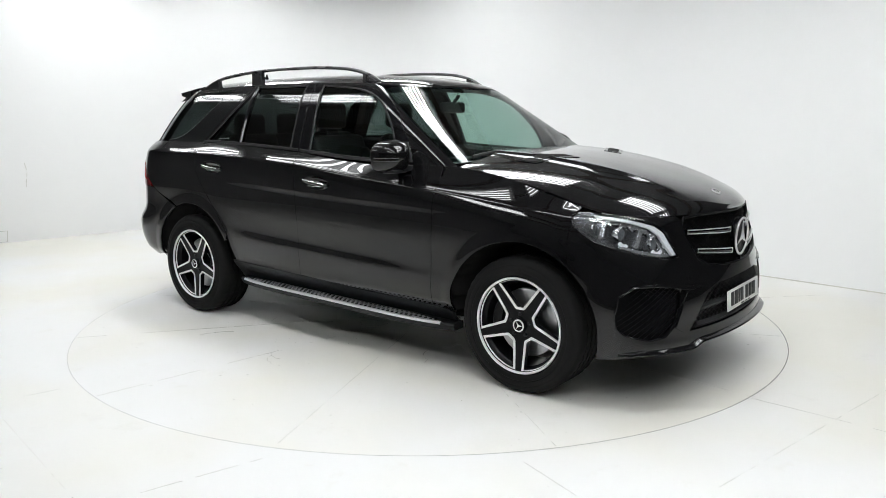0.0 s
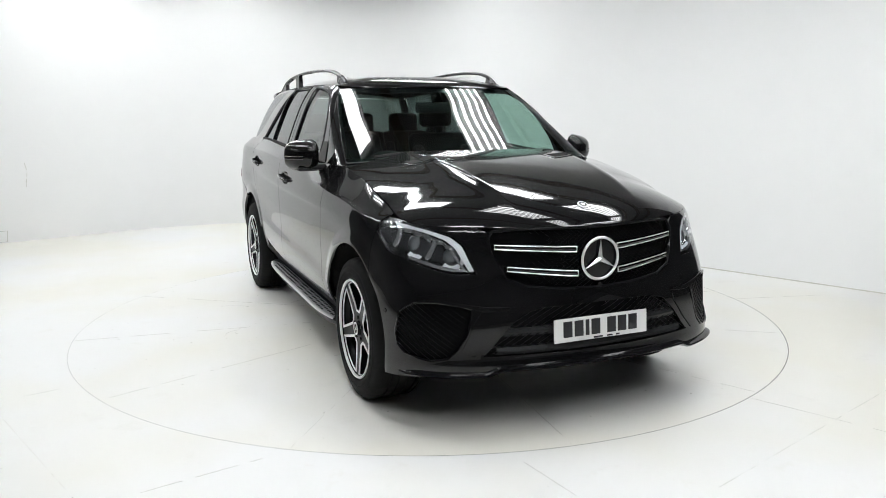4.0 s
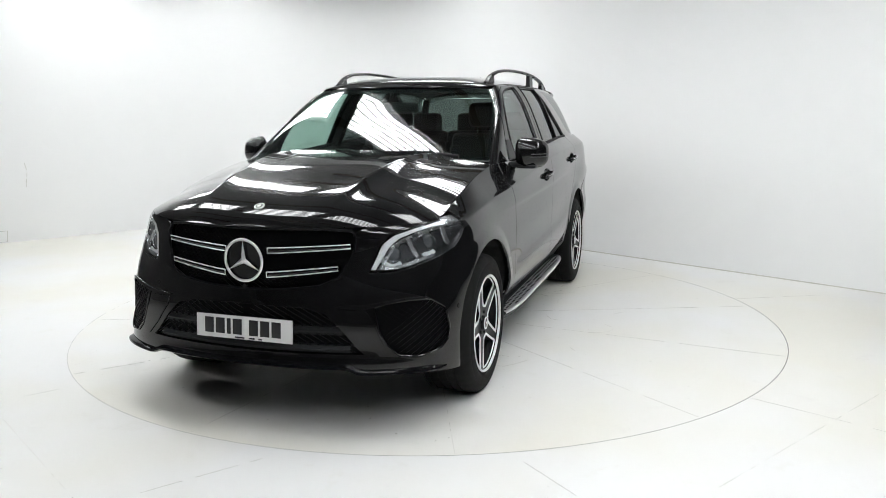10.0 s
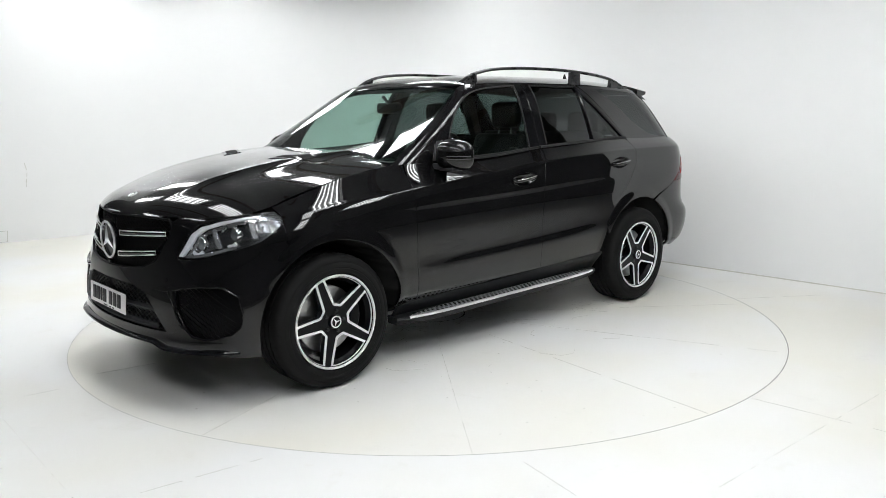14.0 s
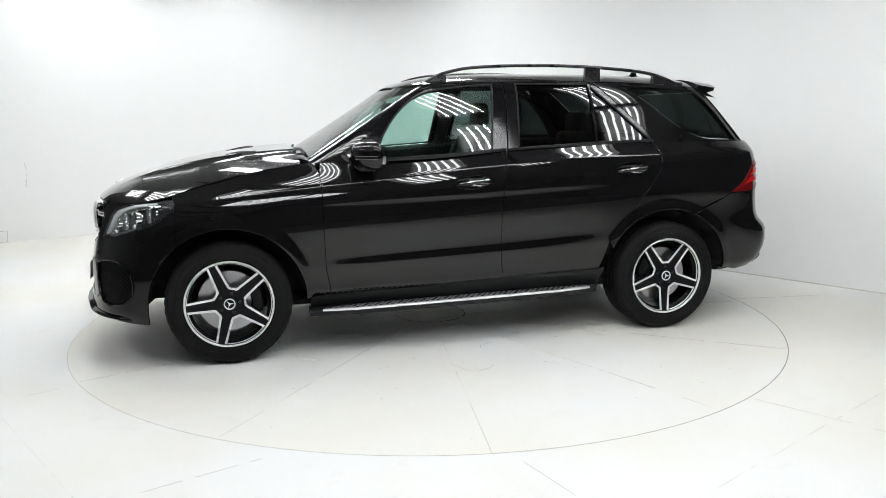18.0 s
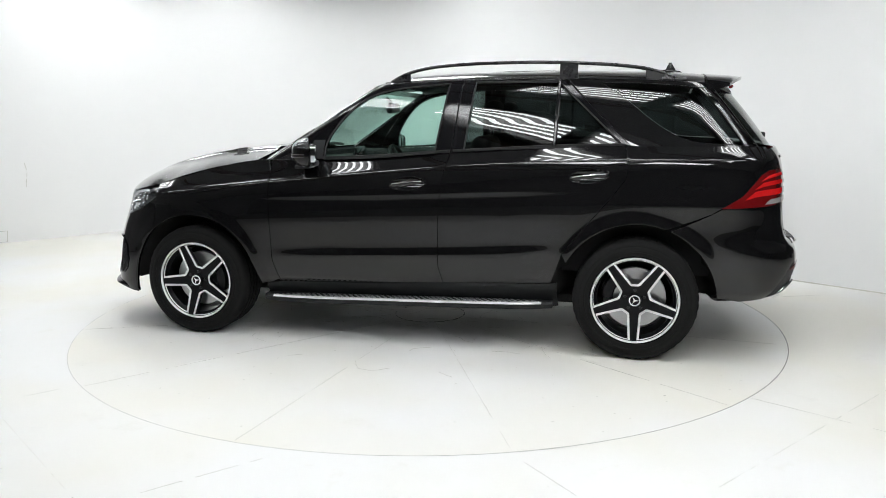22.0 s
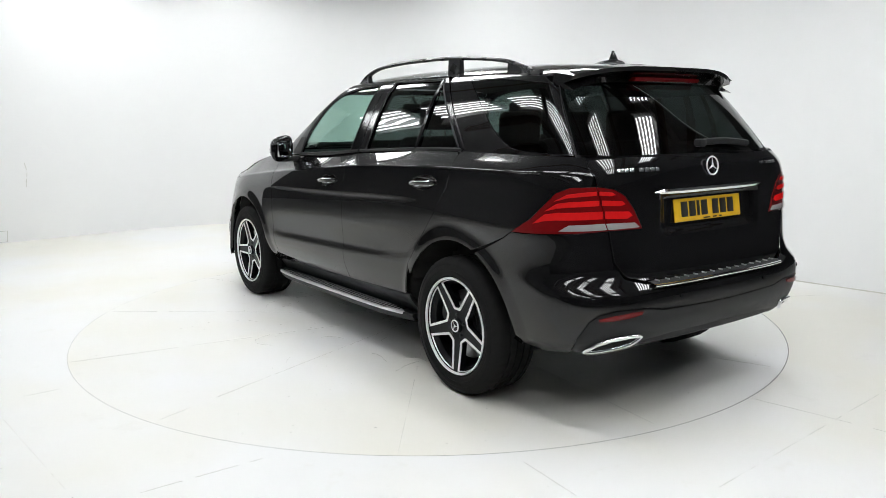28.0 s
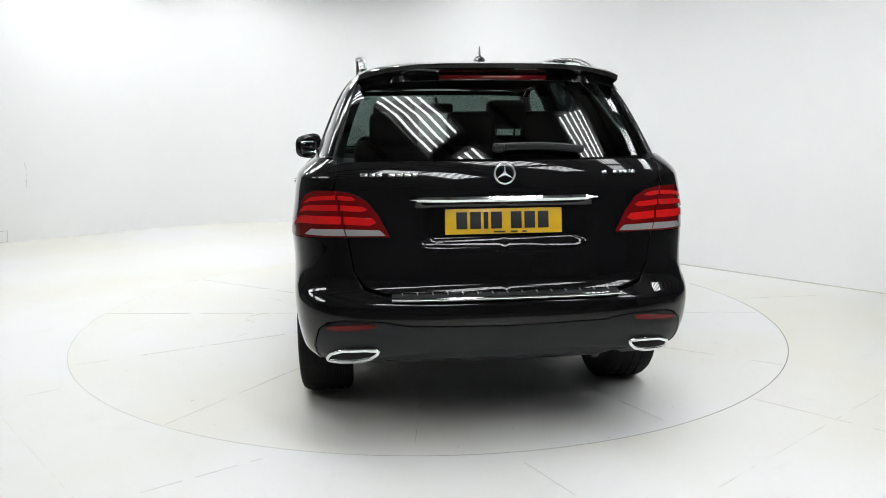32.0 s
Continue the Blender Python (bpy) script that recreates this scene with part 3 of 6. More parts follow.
def floor_material(name, table):
    """Worn white floor paint: faint yellowing, scuffs and chips."""
    m, nt, b = mat_new(name)
    L = nt.links.new
    tc = nt.nodes.new("ShaderNodeTexCoord")

    def noise_tex(scale, detail=4.0, rough=0.55):
        n = nt.nodes.new("ShaderNodeTexNoise")
        n.inputs["Scale"].default_value, n.inputs["Detail"].default_value, n.inputs["Roughness"].default_value = scale, detail, rough
        L(tc.outputs["Object"], n.inputs["Vector"])
        return n

    def ramp(src, lo, hi):
        r = nt.nodes.new("ShaderNodeMapRange")
        r.inputs["From Min"].default_value, r.inputs["From Max"].default_value = lo, hi
        L(src, r.inputs["Value"])
        return r.outputs[0]

    def mixc(fac, a, c):
        x = nt.nodes.new("ShaderNodeMix")
        x.data_type = "RGBA"
        L(fac, x.inputs[0])
        if isinstance(a, tuple):
            x.inputs[6].default_value = a
        else:
            L(a, x.inputs[6])
        x.inputs[7].default_value = c
        return x.outputs[2]

    c = mixc(ramp(noise_tex(0.55, 3).outputs[0], 0.40, 0.62), (0.82, 0.822, 0.816, 1), (0.800, 0.786, 0.722, 1))
    c = mixc(ramp(noise_tex(3.2, 6, 0.7).outputs[0], 0.60, 0.80), c, (0.75, 0.74, 0.70, 1))
    c = mixc(ramp(noise_tex(13, 8, 0.75).outputs[0], 0.715, 0.74), c, (0.50, 0.48, 0.44, 1))
    L(c, b.inputs["Base Color"])
    L(ramp(noise_tex(2.0, 5).outputs[0], -1.2, 2.2), b.inputs["Roughness"])
    bp = nt.nodes.new("ShaderNodeBump")
    bp.inputs["Strength"].default_value, bp.inputs["Distance"].default_value = 0.12, 0.003
    L(noise_tex(26, 5).outputs[0], bp.inputs["Height"])
    L(bp.outputs[0], b.inputs["Normal"])
    return m


M_FLOOR = floor_material("white_floor_paint", False)
M_TRAY = simple("grey_enamel", (0.30, 0.30, 0.30), 0.4)
M_FOOT = simple("foot_grey", (0.58, 0.57, 0.52), 0.9, 0, 0, 0.2, 20, 0.3)
M_JOINT = simple("joint_grime", (0.53, 0.52, 0.48), 0.9, 0, 0, 0.2, 80, 0.4)


def joint(name, pts, width, parent=None, seed=1, broken=0.25, z=0.0015):
    """A thin crack or joint in the floor: a low uneven strip, broken in places."""
    rnd = random.Random(seed)
    ph = rnd.uniform(0, 6)
    V, F = [], []
    P = []
    for a, b in zip(pts, pts[1:]):
        a, b = Vector(a), Vector(b)
        n = max(2, int((b - a).length / 0.018))
        P += [a.lerp(b, k / n) for k in range(n)]
    P.append(Vector(pts[-1]))
    for i, p in enumerate(P):
        d = (P[min(i + 1, len(P) - 1)] - P[max(i - 1, 0)]).normalized()
        s = Vector((-d.y, d.x))
        w = width * (0.2 + 1.0 * rnd.random() ** 2) * (0.35 + 0.65 * abs(math.sin(i * 0.11 + ph)) * abs(math.sin(i * 0.043 + 2 * ph)) * 1.6)
        c = p + s * rnd.uniform(-0.0012, 0.0012)
        V += [(*(c + s * w / 2), z - 0.001), (*(c + s * w / 4), z), (*(c - s * w / 4), z), (*(c - s * w / 2), z - 0.001)]
    left, on = 0, True
    for i in range(len(P) - 1):
        if left <= 0:
            on = rnd.random() > broken
            left = rnd.randint(1, 5)
        left -= 1
        if on:
            F += [(4 * i + k, 4 * i + k + 1, 4 * i + k + 5, 4 * i + k + 4) for k in range(3)]
    return tagged(raw(name, V, F, M_JOINT, parent, sharp=0), kind="stuff")


build_studio()
# rows of fittings that run along the long wall
# the -4.5 pair and the banks near run 5 are added fill light
for across, along in ((1.85, (-2.1,)), (0.95, (-4.4,)), (1.1, (0.05, 2.05, 3.75)), (-0.45, (-4.95, 1.70, 3.45, 5.1)), (-1.9, (-4.05, -2.05, -0.2, 1.6, 3.3, 5.0)), (-3.6, (3.3, 5.0)), (-4.5, (-2.4, -0.5))):
    for run in along:
        spot = DR * run + Vector((-DR.y, DR.x)) * across
        light_bank(spot.x, spot.y, 3.3, math.degrees(math.atan2(DR.y, DR.x)), 0, 1.4, 5, 0.095)
# two close-packed fittings over the platform
for run, length in ((-2.55, 1.7), (-0.70, 1.2)):
    spot = DR * run + Vector((-DR.y, DR.x)) * -0.33
    light_bank(spot.x, spot.y, 3.3, math.degrees(math.atan2(DR.y, DR.x)), 0, length, 7, 0.040)

# platform
table = add_thing("turntable", "round white painted turntable set flush in the floor", "turntable")
bm = bmesh.new()
n = 160
top = [bm.verts.new((R_TABLE * math.cos(k * math.tau / n), R_TABLE * math.sin(k * math.tau / n), 0.0)) for k in range(n)]
dn = [bm.verts.new((v.co.x * 0.999, v.co.y * 0.999, -0.07)) for v in top]
bm.faces.new(top)
for k in range(n):
    bm.faces.new((dn[k], dn[(k + 1) % n], top[(k + 1) % n], top[k]))
part("disc", bm, M_FLOOR, table, smooth=False)
# the open gap round it, thinned leftward to stand for glare on that side
bm = bmesh.new()
rings = []
for k in range(200):
    a = k * math.tau / 200
    w = 0.0008 + 0.0026 * (0.5 + 0.5 * math.cos(a - radians(-12))) ** 1.5
    rings.append([bm.verts.new((r * math.cos(a), r * math.sin(a), 0.0012)) for r in (R_TABLE, R_TABLE + w)])
for k in range(200):
    p, q = rings[k], rings[(k + 1) % 200]
    bm.faces.new((p[0], p[1], q[1], q[0]))
part("rim_gap", bm, M_DARK, bpy.data.objects["floor"], "thin dark gap round the turntable", smooth=False)

# ---------------------------------------------------------------- car
car = add_thing("car", "glossy black five-door off-road estate car on a turntable", "car")
ARCH_F, ARCH_R = (1.439, 0.362, 0.462), (-1.476, 0.362, 0.470)


def arch(c, a0, a1, n=28, grow=0.0):
    cx, cz, r = c
    out = []
    for k in range(n + 1):
        a = radians(a0 + (a1 - a0) * k / n)
        x, z = cx + (r + grow) * math.cos(a), cz + (r + grow) * math.sin(a)
        out.append((qx(x, z), z))
    return out


def on_flank(pts):
    return [(qx(x, z), z) for x, z in pts]


MIDF = lambda p: abs(p[0] - QF) < 1e-4
MIDR = lambda p: abs(p[0] - QR) < 1e-4

LAMP = [(2.296, 0.765), (2.264, 0.815), (2.220, 0.890), (2.165, 0.933), (2.060, 0.963), (1.950, 0.981), (1.870, 0.988), (1.790, 0.988), (1.745, 0.975), (1.745, 0.940), (1.785, 0.900), (1.848, 0.855), (1.970, 0.814), (2.100, 0.780), (2.200, 0.764)]
FOG = [(2.300, 0.612), (2.240, 0.630), (2.110, 0.642), (2.000, 0.637), (1.910, 0.590), (1.880, 0.500), (1.895, 0.437), (1.945, 0.400), (2.080, 0.378), (2.180, 0.390), (2.242, 0.435), (2.285, 0.510)]
GRILLE = [(2.317, 0.945), (2.322, 0.918), (2.342, 0.865), (2.390, 0.800), (2.441, 0.743), (2.544, 0.705), (2.741, 0.685), (QF, 0.680)]
LOWGRILLE = [(QF, 0.612), (2.638, 0.607), (2.544, 0.581), (2.479, 0.518), (2.398, 0.429), (2.360, 0.398), (QF, 0.394)]
TAIL = [(-1.885, 0.935), (-2.010, 1.006), (-2.075, 1.066), (-2.142, 1.126), (-2.215, 1.151), (-2.350, 1.155), (-2.450, 1.141), (-2.515, 1.110), (-2.570, 1.050), (-2.625, 0.958), (-2.421, 0.956), (-2.216, 0.948), (-1.990, 0.938)]
top_line = lambda a, b, n: [(a + (b - a) * k / n, q_top(a + (b - a) * k / n)) for k in range(n + 1)]

# front bumper with its openings
seam = (qx(1.735, 0.717), 0.717)
bump = [(QF, 0.345), (2.58, 0.345), (2.28, 0.322), (2.03, 0.292)] + arch(ARCH_F, -11, 50, 17) + [(1.70, 0.80), (1.745, 0.935)]
bump += [(1.785, 0.900), (1.848, 0.855), (1.970, 0.814), (2.100, 0.780), (2.200, 0.764), (2.296, 0.765), (2.264, 0.815), (2.220, 0.890), (2.165, 0.933), (2.060, 0.963), (1.950, 0.981), (1.890, 0.987)] + [(q, q_top(q) - 0.003) for q in (1.89, 1.95, 2.05, 2.15, 2.28)]
bump += GRILLE + LOWGRILLE
panel("front_bumper", shell, bump, M_PAINT, car, [FOG], side="both", fixed=MIDF, flange=0.03, gap=0.001)
# bonnet
n_x, n_s = 70, 41
xs = BON_X[-1] - (BON_X[-1] - 0.985) * (np.linspace(0, 1, n_x) ** 1.35)
Qb = []
for x in xs:
    c = min(0.8, float(fold(x)) / max(0.05, float(np.interp(x, BON_X, BON_Y))))
    Qb += [(x, s) for s in np.r_[np.linspace(0, c, 17)[:-1], c + (1 - c) * np.linspace(0, 1, n_s - 16) ** 1.3]]
Qb = np.array(Qb)
gridsheet("bonnet", bonnet(Qb), n_x, n_s, M_PAINT, car)

# flank panels, left and right
belt = lambda xs: [(x, float(z_belt(x)) + 0.004) for x in xs]
D_FRONT = [(0.878, 1.13), (0.872, 1.074), (0.868, 0.799), (0.860, 0.546), (0.826, 0.382)]
D_MID = [(-0.335, 1.25), (-0.317, 1.18), (-0.283, 1.037), (-0.266, 0.789), (-0.266, 0.533), (-0.291, 0.427)]
D_REAR = [(-1.385, 1.293), (-1.400, 1.264), (-1.417, 1.183), (-1.400, 1.097), (-1.311, 0.976), (-1.175, 0.816), (-1.035, 0.639), (-0.971, 0.452)]
def cup(xm, zm):
    return [(xm + 0.118 * math.cos(a), zm + 0.040 * math.sin(a) - 0.1 * 0.118 * math.cos(a)) for a in [k * math.tau / 28 for k in range(28)]]


CUP_F, CUP_R = cup(-0.075, 1.056), cup(-1.190, 1.114)
for side in ("left", "right"):
    fend = [(1.70, 0.80), seam] + arch(ARCH_F, 50, 181, 30)[1:] + [(0.945, 0.366)] + D_FRONT[::-1] + top_line(0.90, 1.785, 24) + [(1.745, 0.977), (1.745, 0.938)]
    panel("front_wing", shell, fend, M_PAINT, car, side=side, rows=crease_rows)
    front_door = panel("front_door", shell, [(0.878, 1.12)] + belt([0.87, 0.7, 0.53, 0.3, 0.1, -0.1, -0.33]) + D_MID[1:] + D_FRONT[::-1][:-1], M_PAINT, car, [CUP_F], side=side, rows=crease_rows)
    rear_door = panel("rear_door", shell, D_MID[::-1] + belt([-0.34, -0.6, -0.9, -1.2, -1.37]) + D_REAR[1:], M_PAINT, car, [CUP_R], side=side, rows=crease_rows)
    qp = [D_REAR[k] for k in range(1, 7)] + arch(ARCH_R, 28, 110, 22) + [(-1.83, 0.902)] + TAIL[0:5] + [(-2.325, 1.155), (-2.340, 1.196), (-2.255, 1.285)] + [(q, 1.288) for q in (-2.1, -1.9, -1.7, -1.5)] + belt([-1.40])
    panel("rear_wing", shell, qp, M_PAINT, car, side=side, rows=crease_rows)
    sill = [(0.945, 0.355), (0.826, 0.376), (0.221, 0.392), (-0.286, 0.422), (-0.97, 0.445)] + arch(ARCH_R, 11, -10, 6) + [(-0.955, 0.27), (0.95, 0.27)]
    panel("sill", shell, sill, M_PLASTIC, car, side=side, lift=-0.006)

# rear: bumper, tailgate
EXH = chaikin([(-2.210, 0.404), (-2.310, 0.472), (-2.520, 0.487), (-2.556, 0.471), (-2.474, 0.417), (-2.252, 0.392)], 1)
rb = [(QR, 0.703), (-2.595, 0.710), (-2.493, 0.735), (-2.446, 0.809), (-2.421, 0.954), (-2.216, 0.946), (-1.990, 0.936), (-1.885, 0.933), (-1.83, 0.900)] + arch(ARCH_R, 110, 178, 22)[1:] + [(-1.76, 0.40), (-1.965, 0.370), (-2.148, 0.389)]
rb += [(-2.165, 0.475), (-2.225, 0.560), (-2.285, 0.592), (-2.378, 0.610), (-2.570, 0.608), (-2.685, 0.589), (QR, 0.579)]
panel("rear_bumper", shell, rb, M_PAINT, car, side="both", fixed=MIDR, flange=0.02, rows=crease_rows)
dif = [(QR, 0.575), (-2.685, 0.585), (-2.570, 0.604), (-2.378, 0.606), (-2.285, 0.588), (-2.228, 0.556), (-2.170, 0.475), (-2.155, 0.391), (-2.27, 0.386), (-2.53, 0.395), (-2.62, 0.43), (-2.75, 0.447), (QR, 0.450)]
panel("diffuser", shell, dif, M_PLASTIC, car, [offset(densify(EXH, 0.02), 0.006)], side="both", fixed=MIDR, lift=-0.006, flange=0.05)
tg = [(QR, 0.716), (-2.60, 0.721), (-2.502, 0.744), (-2.453, 0.812), (-2.427, 0.956), (-2.625, 0.958), (-2.570, 1.052), (-2.515, 1.112), (-2.450, 1.143), (-2.356, 1.158), (-2.346, 1.196), (-2.265, 1.272), (-2.5, 1.282), (QR, 1.277)]
tailgate = panel("tailgate", shell, tg, M_PAINT, car, side="both", fixed=MIDR)

# greenhouse
A_EDGE, D_EDGE = 0.64, -2.04
a_line = [(float(upper(np.array([[A_EDGE, z]]))[0][0]), z) for z in np.linspace(1.19, 1.652, 12)]
d_line = [(float(upper(np.array([[D_EDGE, z]]))[0][0]), z) for z in np.linspace(1.632, 1.288, 10)]
eave = lambda a, b, n: [(x, float(z_eave(x))) for x in np.linspace(a, b, n)]
DOOR_TOP = [(0.66, 1.195), (0.60, 1.31), (0.455, 1.485), (0.29, 1.612), (0.08, 1.666), (-0.34, 1.688), (-1.00, 1.690)]
WIN_F = chaikin([(0.50, 1.203), (0.495, 1.31), (0.385, 1.472), (0.25, 1.588), (0.06, 1.642), (-0.285, 1.667), (-0.225, 1.245), (0.14, 1.213)], 2, (0, 5, 6))
WIN_R = chaikin([(-0.462, 1.674), (-0.975, 1.672), (-1.36, 1.303), (-0.973, 1.281), (-0.42, 1.262)], 2, (0, 1, 2, 4))
WIN_Q = chaikin([(-1.235, 1.668), (-1.41, 1.549), (-1.56, 1.420), (-1.70, 1.338), (-1.82, 1.300), (-2.135, 1.293), (-1.995, 1.465), (-1.845, 1.628), (-1.55, 1.658)], 2, (0, 5, 7))
for side in ("left", "right"):
    panel("roof_pillar", flank, a_line + eave(0.17, -1.03, 20) + DOOR_TOP[::-1], M_PAINT, car, side=side, step=0.02, gap=0.0015)
    ff = DOOR_TOP[:6] + [(-0.372, 1.688), (-0.335, 1.25)] + [(x, float(z_belt(x)) - 0.004) for x in (-0.1, 0.14, 0.4, 0.6)]
    panel("front_door_frame", flank, ff, M_GLOSSBLACK, car, [WIN_F], side=side, step=0.02, lift=0.002)
    rf = [(-0.376, 1.688), (-1.0, 1.69), (-1.06, 1.65), (-1.42, 1.292)] + [(x, float(z_belt(x)) - 0.004) for x in (-1.2, -0.9, -0.6)] + [(-0.339, 1.25)]
    panel("rear_door_frame", flank, rf, M_GLOSSBLACK, car, [WIN_R], side=side, step=0.02, lift=0.002)
    qf = eave(-1.03, -1.80, 12) + d_line[1:] + [(x, 1.281) for x in (-1.95, -1.8, -1.6)] + [(-1.425, 1.285), (-1.065, 1.655)]
    panel("rear_pillar", flank, qf, M_PAINT, car, [WIN_Q], side=side, step=0.02, gap=0.0015)
    panel("front_side_window", flank, WIN_F, G_CLEAR, car, side=side, step=0.03, gap=-0.004, flange=0, lift=-0.007)
    panel("rear_side_window", flank, WIN_R, G_DARK, car, side=side, step=0.03, gap=-0.004, flange=0, lift=-0.007)
    panel("quarter_window", flank, WIN_Q, G_DARK, car, side=side, step=0.03, gap=0.002, flange=0, lift=-0.001)
MU = lambda p: abs(p[0] - UF) < 1e-4 or abs(p[0] - UR) < 1e-4
wind = [(UF, 1.205), (0.85, 1.205), (0.70, 1.20), (A_EDGE, 1.20), (A_EDGE, 1.648), (0.8, 1.657), (UF, 1.663)]
panel("windscreen", upper, wind, G_WIND, car, side="both", fixed=MU, flange=0, lift=-0.002, step=0.03)
for side, strip_poly in (("both", [(UF, 1.630), (0.80, 1.625), (A_EDGE, 1.615), (A_EDGE, 1.647), (0.80, 1.656), (UF, 1.662)]),
                         ("both", [(UF, 1.206), (0.85, 1.206), (A_EDGE, 1.201), (A_EDGE, 1.236), (0.85, 1.230), (UF, 1.226)]),
                         ("left", [(A_EDGE, 1.240), (A_EDGE + 0.026, 1.240), (A_EDGE + 0.026, 1.612), (A_EDGE, 1.612)]),
                         ("right", [(A_EDGE, 1.240), (A_EDGE + 0.026, 1.240), (A_EDGE + 0.026, 1.612), (A_EDGE, 1.612)])):
    panel("windscreen_border", upper, strip_poly, M_GLOSSBLACK, car, side=side, fixed=MU, flange=0, lift=-0.0065, step=0.03, gap=0.0, label="black border of the windscreen")
rg = [(UR, 1.284), (-2.2, 1.286), (D_EDGE, 1.292), (D_EDGE, 1.628), (-2.3, 1.632), (UR, 1.635)]
panel("rear_window", upper, rg, G_HATCH, car, side="both", fixed=MU, flange=0, lift=-0.002, step=0.03)
xs = 0.302 - (0.302 + 2.04) * (np.linspace(0, 1, 70) ** 1.25)
Qr = np.array([(x, s) for x in xs for s in np.linspace(0, 1, 31)])
gridsheet("roof", roof(Qr), 70, 31, M_PAINT, car)
# ---------------------------------------------------------------- wheels
def build_wheel(name, x, side, spin_deg):
    s = 1 if side == "left" else -1
    w = new(name)
    w.parent = car
    R = 0.373
    m0 = Matrix.Identity(4)
    bm = bmesh.new()
    prof = [(0.262, -0.012), (0.268, -0.003), (0.275, 0.004), (0.296, 0.0065), (0.298, 0.0045), (0.301, 0.0045), (0.303, 0.0062), (0.326, 0.0032), (0.328, 0.0012), (0.331, 0.0012), (0.335, 0.001), (0.357, -0.009), (0.3685, -0.025), (R, -0.045)]
    for g in (-0.085, -0.13, -0.175, -0.22):
        prof += [(R, g + 0.006), (R - 0.008, g + 0.005), (R - 0.008, g - 0.005), (R, g - 0.006)]
    prof += [(R, -0.245), (0.358, -0.262), (0.33, -0.27), (0.268, -0.262)]
    for (r, h), ring_v in zip(prof, spin(bm, prof, m0, 120)):
        for k, v in enumerate(ring_v):
            if r > 0.3675 and k % 3 == (0 if h > -0.15 else 1) and not -0.165 < h < -0.14:
                v.co.x, v.co.y = v.co.x * 0.991, v.co.y * 0.991
    tyre = part("tyre", bm, M_RUBBER, w)
    # rim barrel
    bm = bmesh.new()
    spin(bm, [(0.252, -0.006), (0.247, -0.03), (0.228, -0.05), (0.222, -0.12), (0.232, -0.24), (0.27, -0.262)], m0, 64)
    rim = part("rim", bm, M_RIM, w)
    bm = bmesh.new()
    spin(bm, [(0.2505, -0.008), (0.2515, 0.0005), (0.2545, 0.003), (0.2605, 0.003), (0.2635, -0.003)], m0, 72)
    part("rim_lip", bm, M_SILVER, w, "polished rim edge")
    # spokes: a plate with five openings
    def win(k, grow=0.0):
        """Opening between two spokes."""
        a = radians(36 + 72 * k)
        tip, rr = 0.097 - grow, 0.2475
        cy = 0.0205 + grow * 0.5
        lim = radians(28.6) + grow / rr
        pts = [(tip, 0.0), (tip, -cy + 0.006), (tip + 0.002, -cy + 0.001), (tip + 0.007, -cy - 0.0055)]
        for j in range(13):
            b = -lim + 2 * lim * j / 12
            pts.append((rr * math.cos(b), rr * math.sin(b)))
        pts += [(tip + 0.007, cy + 0.0055), (tip + 0.002, cy - 0.001), (tip, cy - 0.006)]
        ca, sa = math.cos(a), math.sin(a)
        return [(ca * px - sa * py, sa * px + ca * py) for px, py in pts]
    depth = lambda r: -0.030 + 0.014 * (r / 0.25) ** 2
    def plate(nm, outer, holes, mt, parent, zoff, thick, label=""):
        V2, F2, loops = trimmed(densify(outer, 0.02), [densify(h, 0.02) for h in holes], 0.03)
        rr = np.hypot(V2[:, 0], V2[:, 1])
        V = [(p[0], p[1], depth(r) + zoff) for p, r in zip(V2, rr)]
        F = [tuple(t) for t in F2]
        for L in loops:
            k, n = len(V), len(L)
            V += [(V2[i][0], V2[i][1], depth(rr[i]) + zoff) for i in L]
            V += [(V2[i][0] * 0.985, V2[i][1] * 0.985, depth(rr[i]) + zoff - thick) for i in L]
            F += [(k + i, k + (i + 1) % n, k + n + (i + 1) % n, k + n + i) for i in range(n)]
        bm = bmesh.new()
        vs = [bm.verts.new(v) for v in V]
        for f in F:
            bm.faces.new([vs[i] for i in f])
        return part(nm, bm, mt, parent, label)
    circle = [(0.251 * math.cos(k * math.tau / 64), 0.251 * math.sin(k * math.tau / 64)) for k in range(64)]
    sp = plate("spokes", circle, [win(k) for k in range(5)], M_RIM, w, 0.0, 0.035)
    for k in range(5):
        o = win(k, 0.0125)
        plate("spoke_edge", o, [offset(densify(win(k, 0.0), 0.02), 0.0006)], M_SILVER, w, 0.0025, 0.006, "polished spoke edge")
    bm = bmesh.new()
    spin(bm, [(0.0001, -0.012), (0.030, -0.012), (0.036, -0.014), (0.040, -0.022), (0.042, -0.035)], m0, 32)
    cap = part("hub_cap", bm, M_RIM, w)
    bm = bmesh.new()
    spin(bm, [(0.027, -0.0115), (0.027, -0.0085), (0.034, -0.0095), (0.034, -0.0125)], m0, 32)
    for k in range(3):
        a = math.pi / 2 + k * math.tau / 3
        b = [Vector((0.026 * math.cos(a), 0.026 * math.sin(a), -0.0095)), Vector((0.006 * math.cos(a + 1.05), 0.006 * math.sin(a + 1.05), -0.0095)), Vector((0.006 * math.cos(a - 1.05), 0.006 * math.sin(a - 1.05), -0.0095)), Vector((0, 0, -0.007))]
        v = [bm.verts.new(p) for p in b]
        bm.faces.new((v[0], v[1], v[3]))
        bm.faces.new((v[0], v[3], v[2]))
    part("cap_star", bm, M_SILVER, w, "silver ring and star")
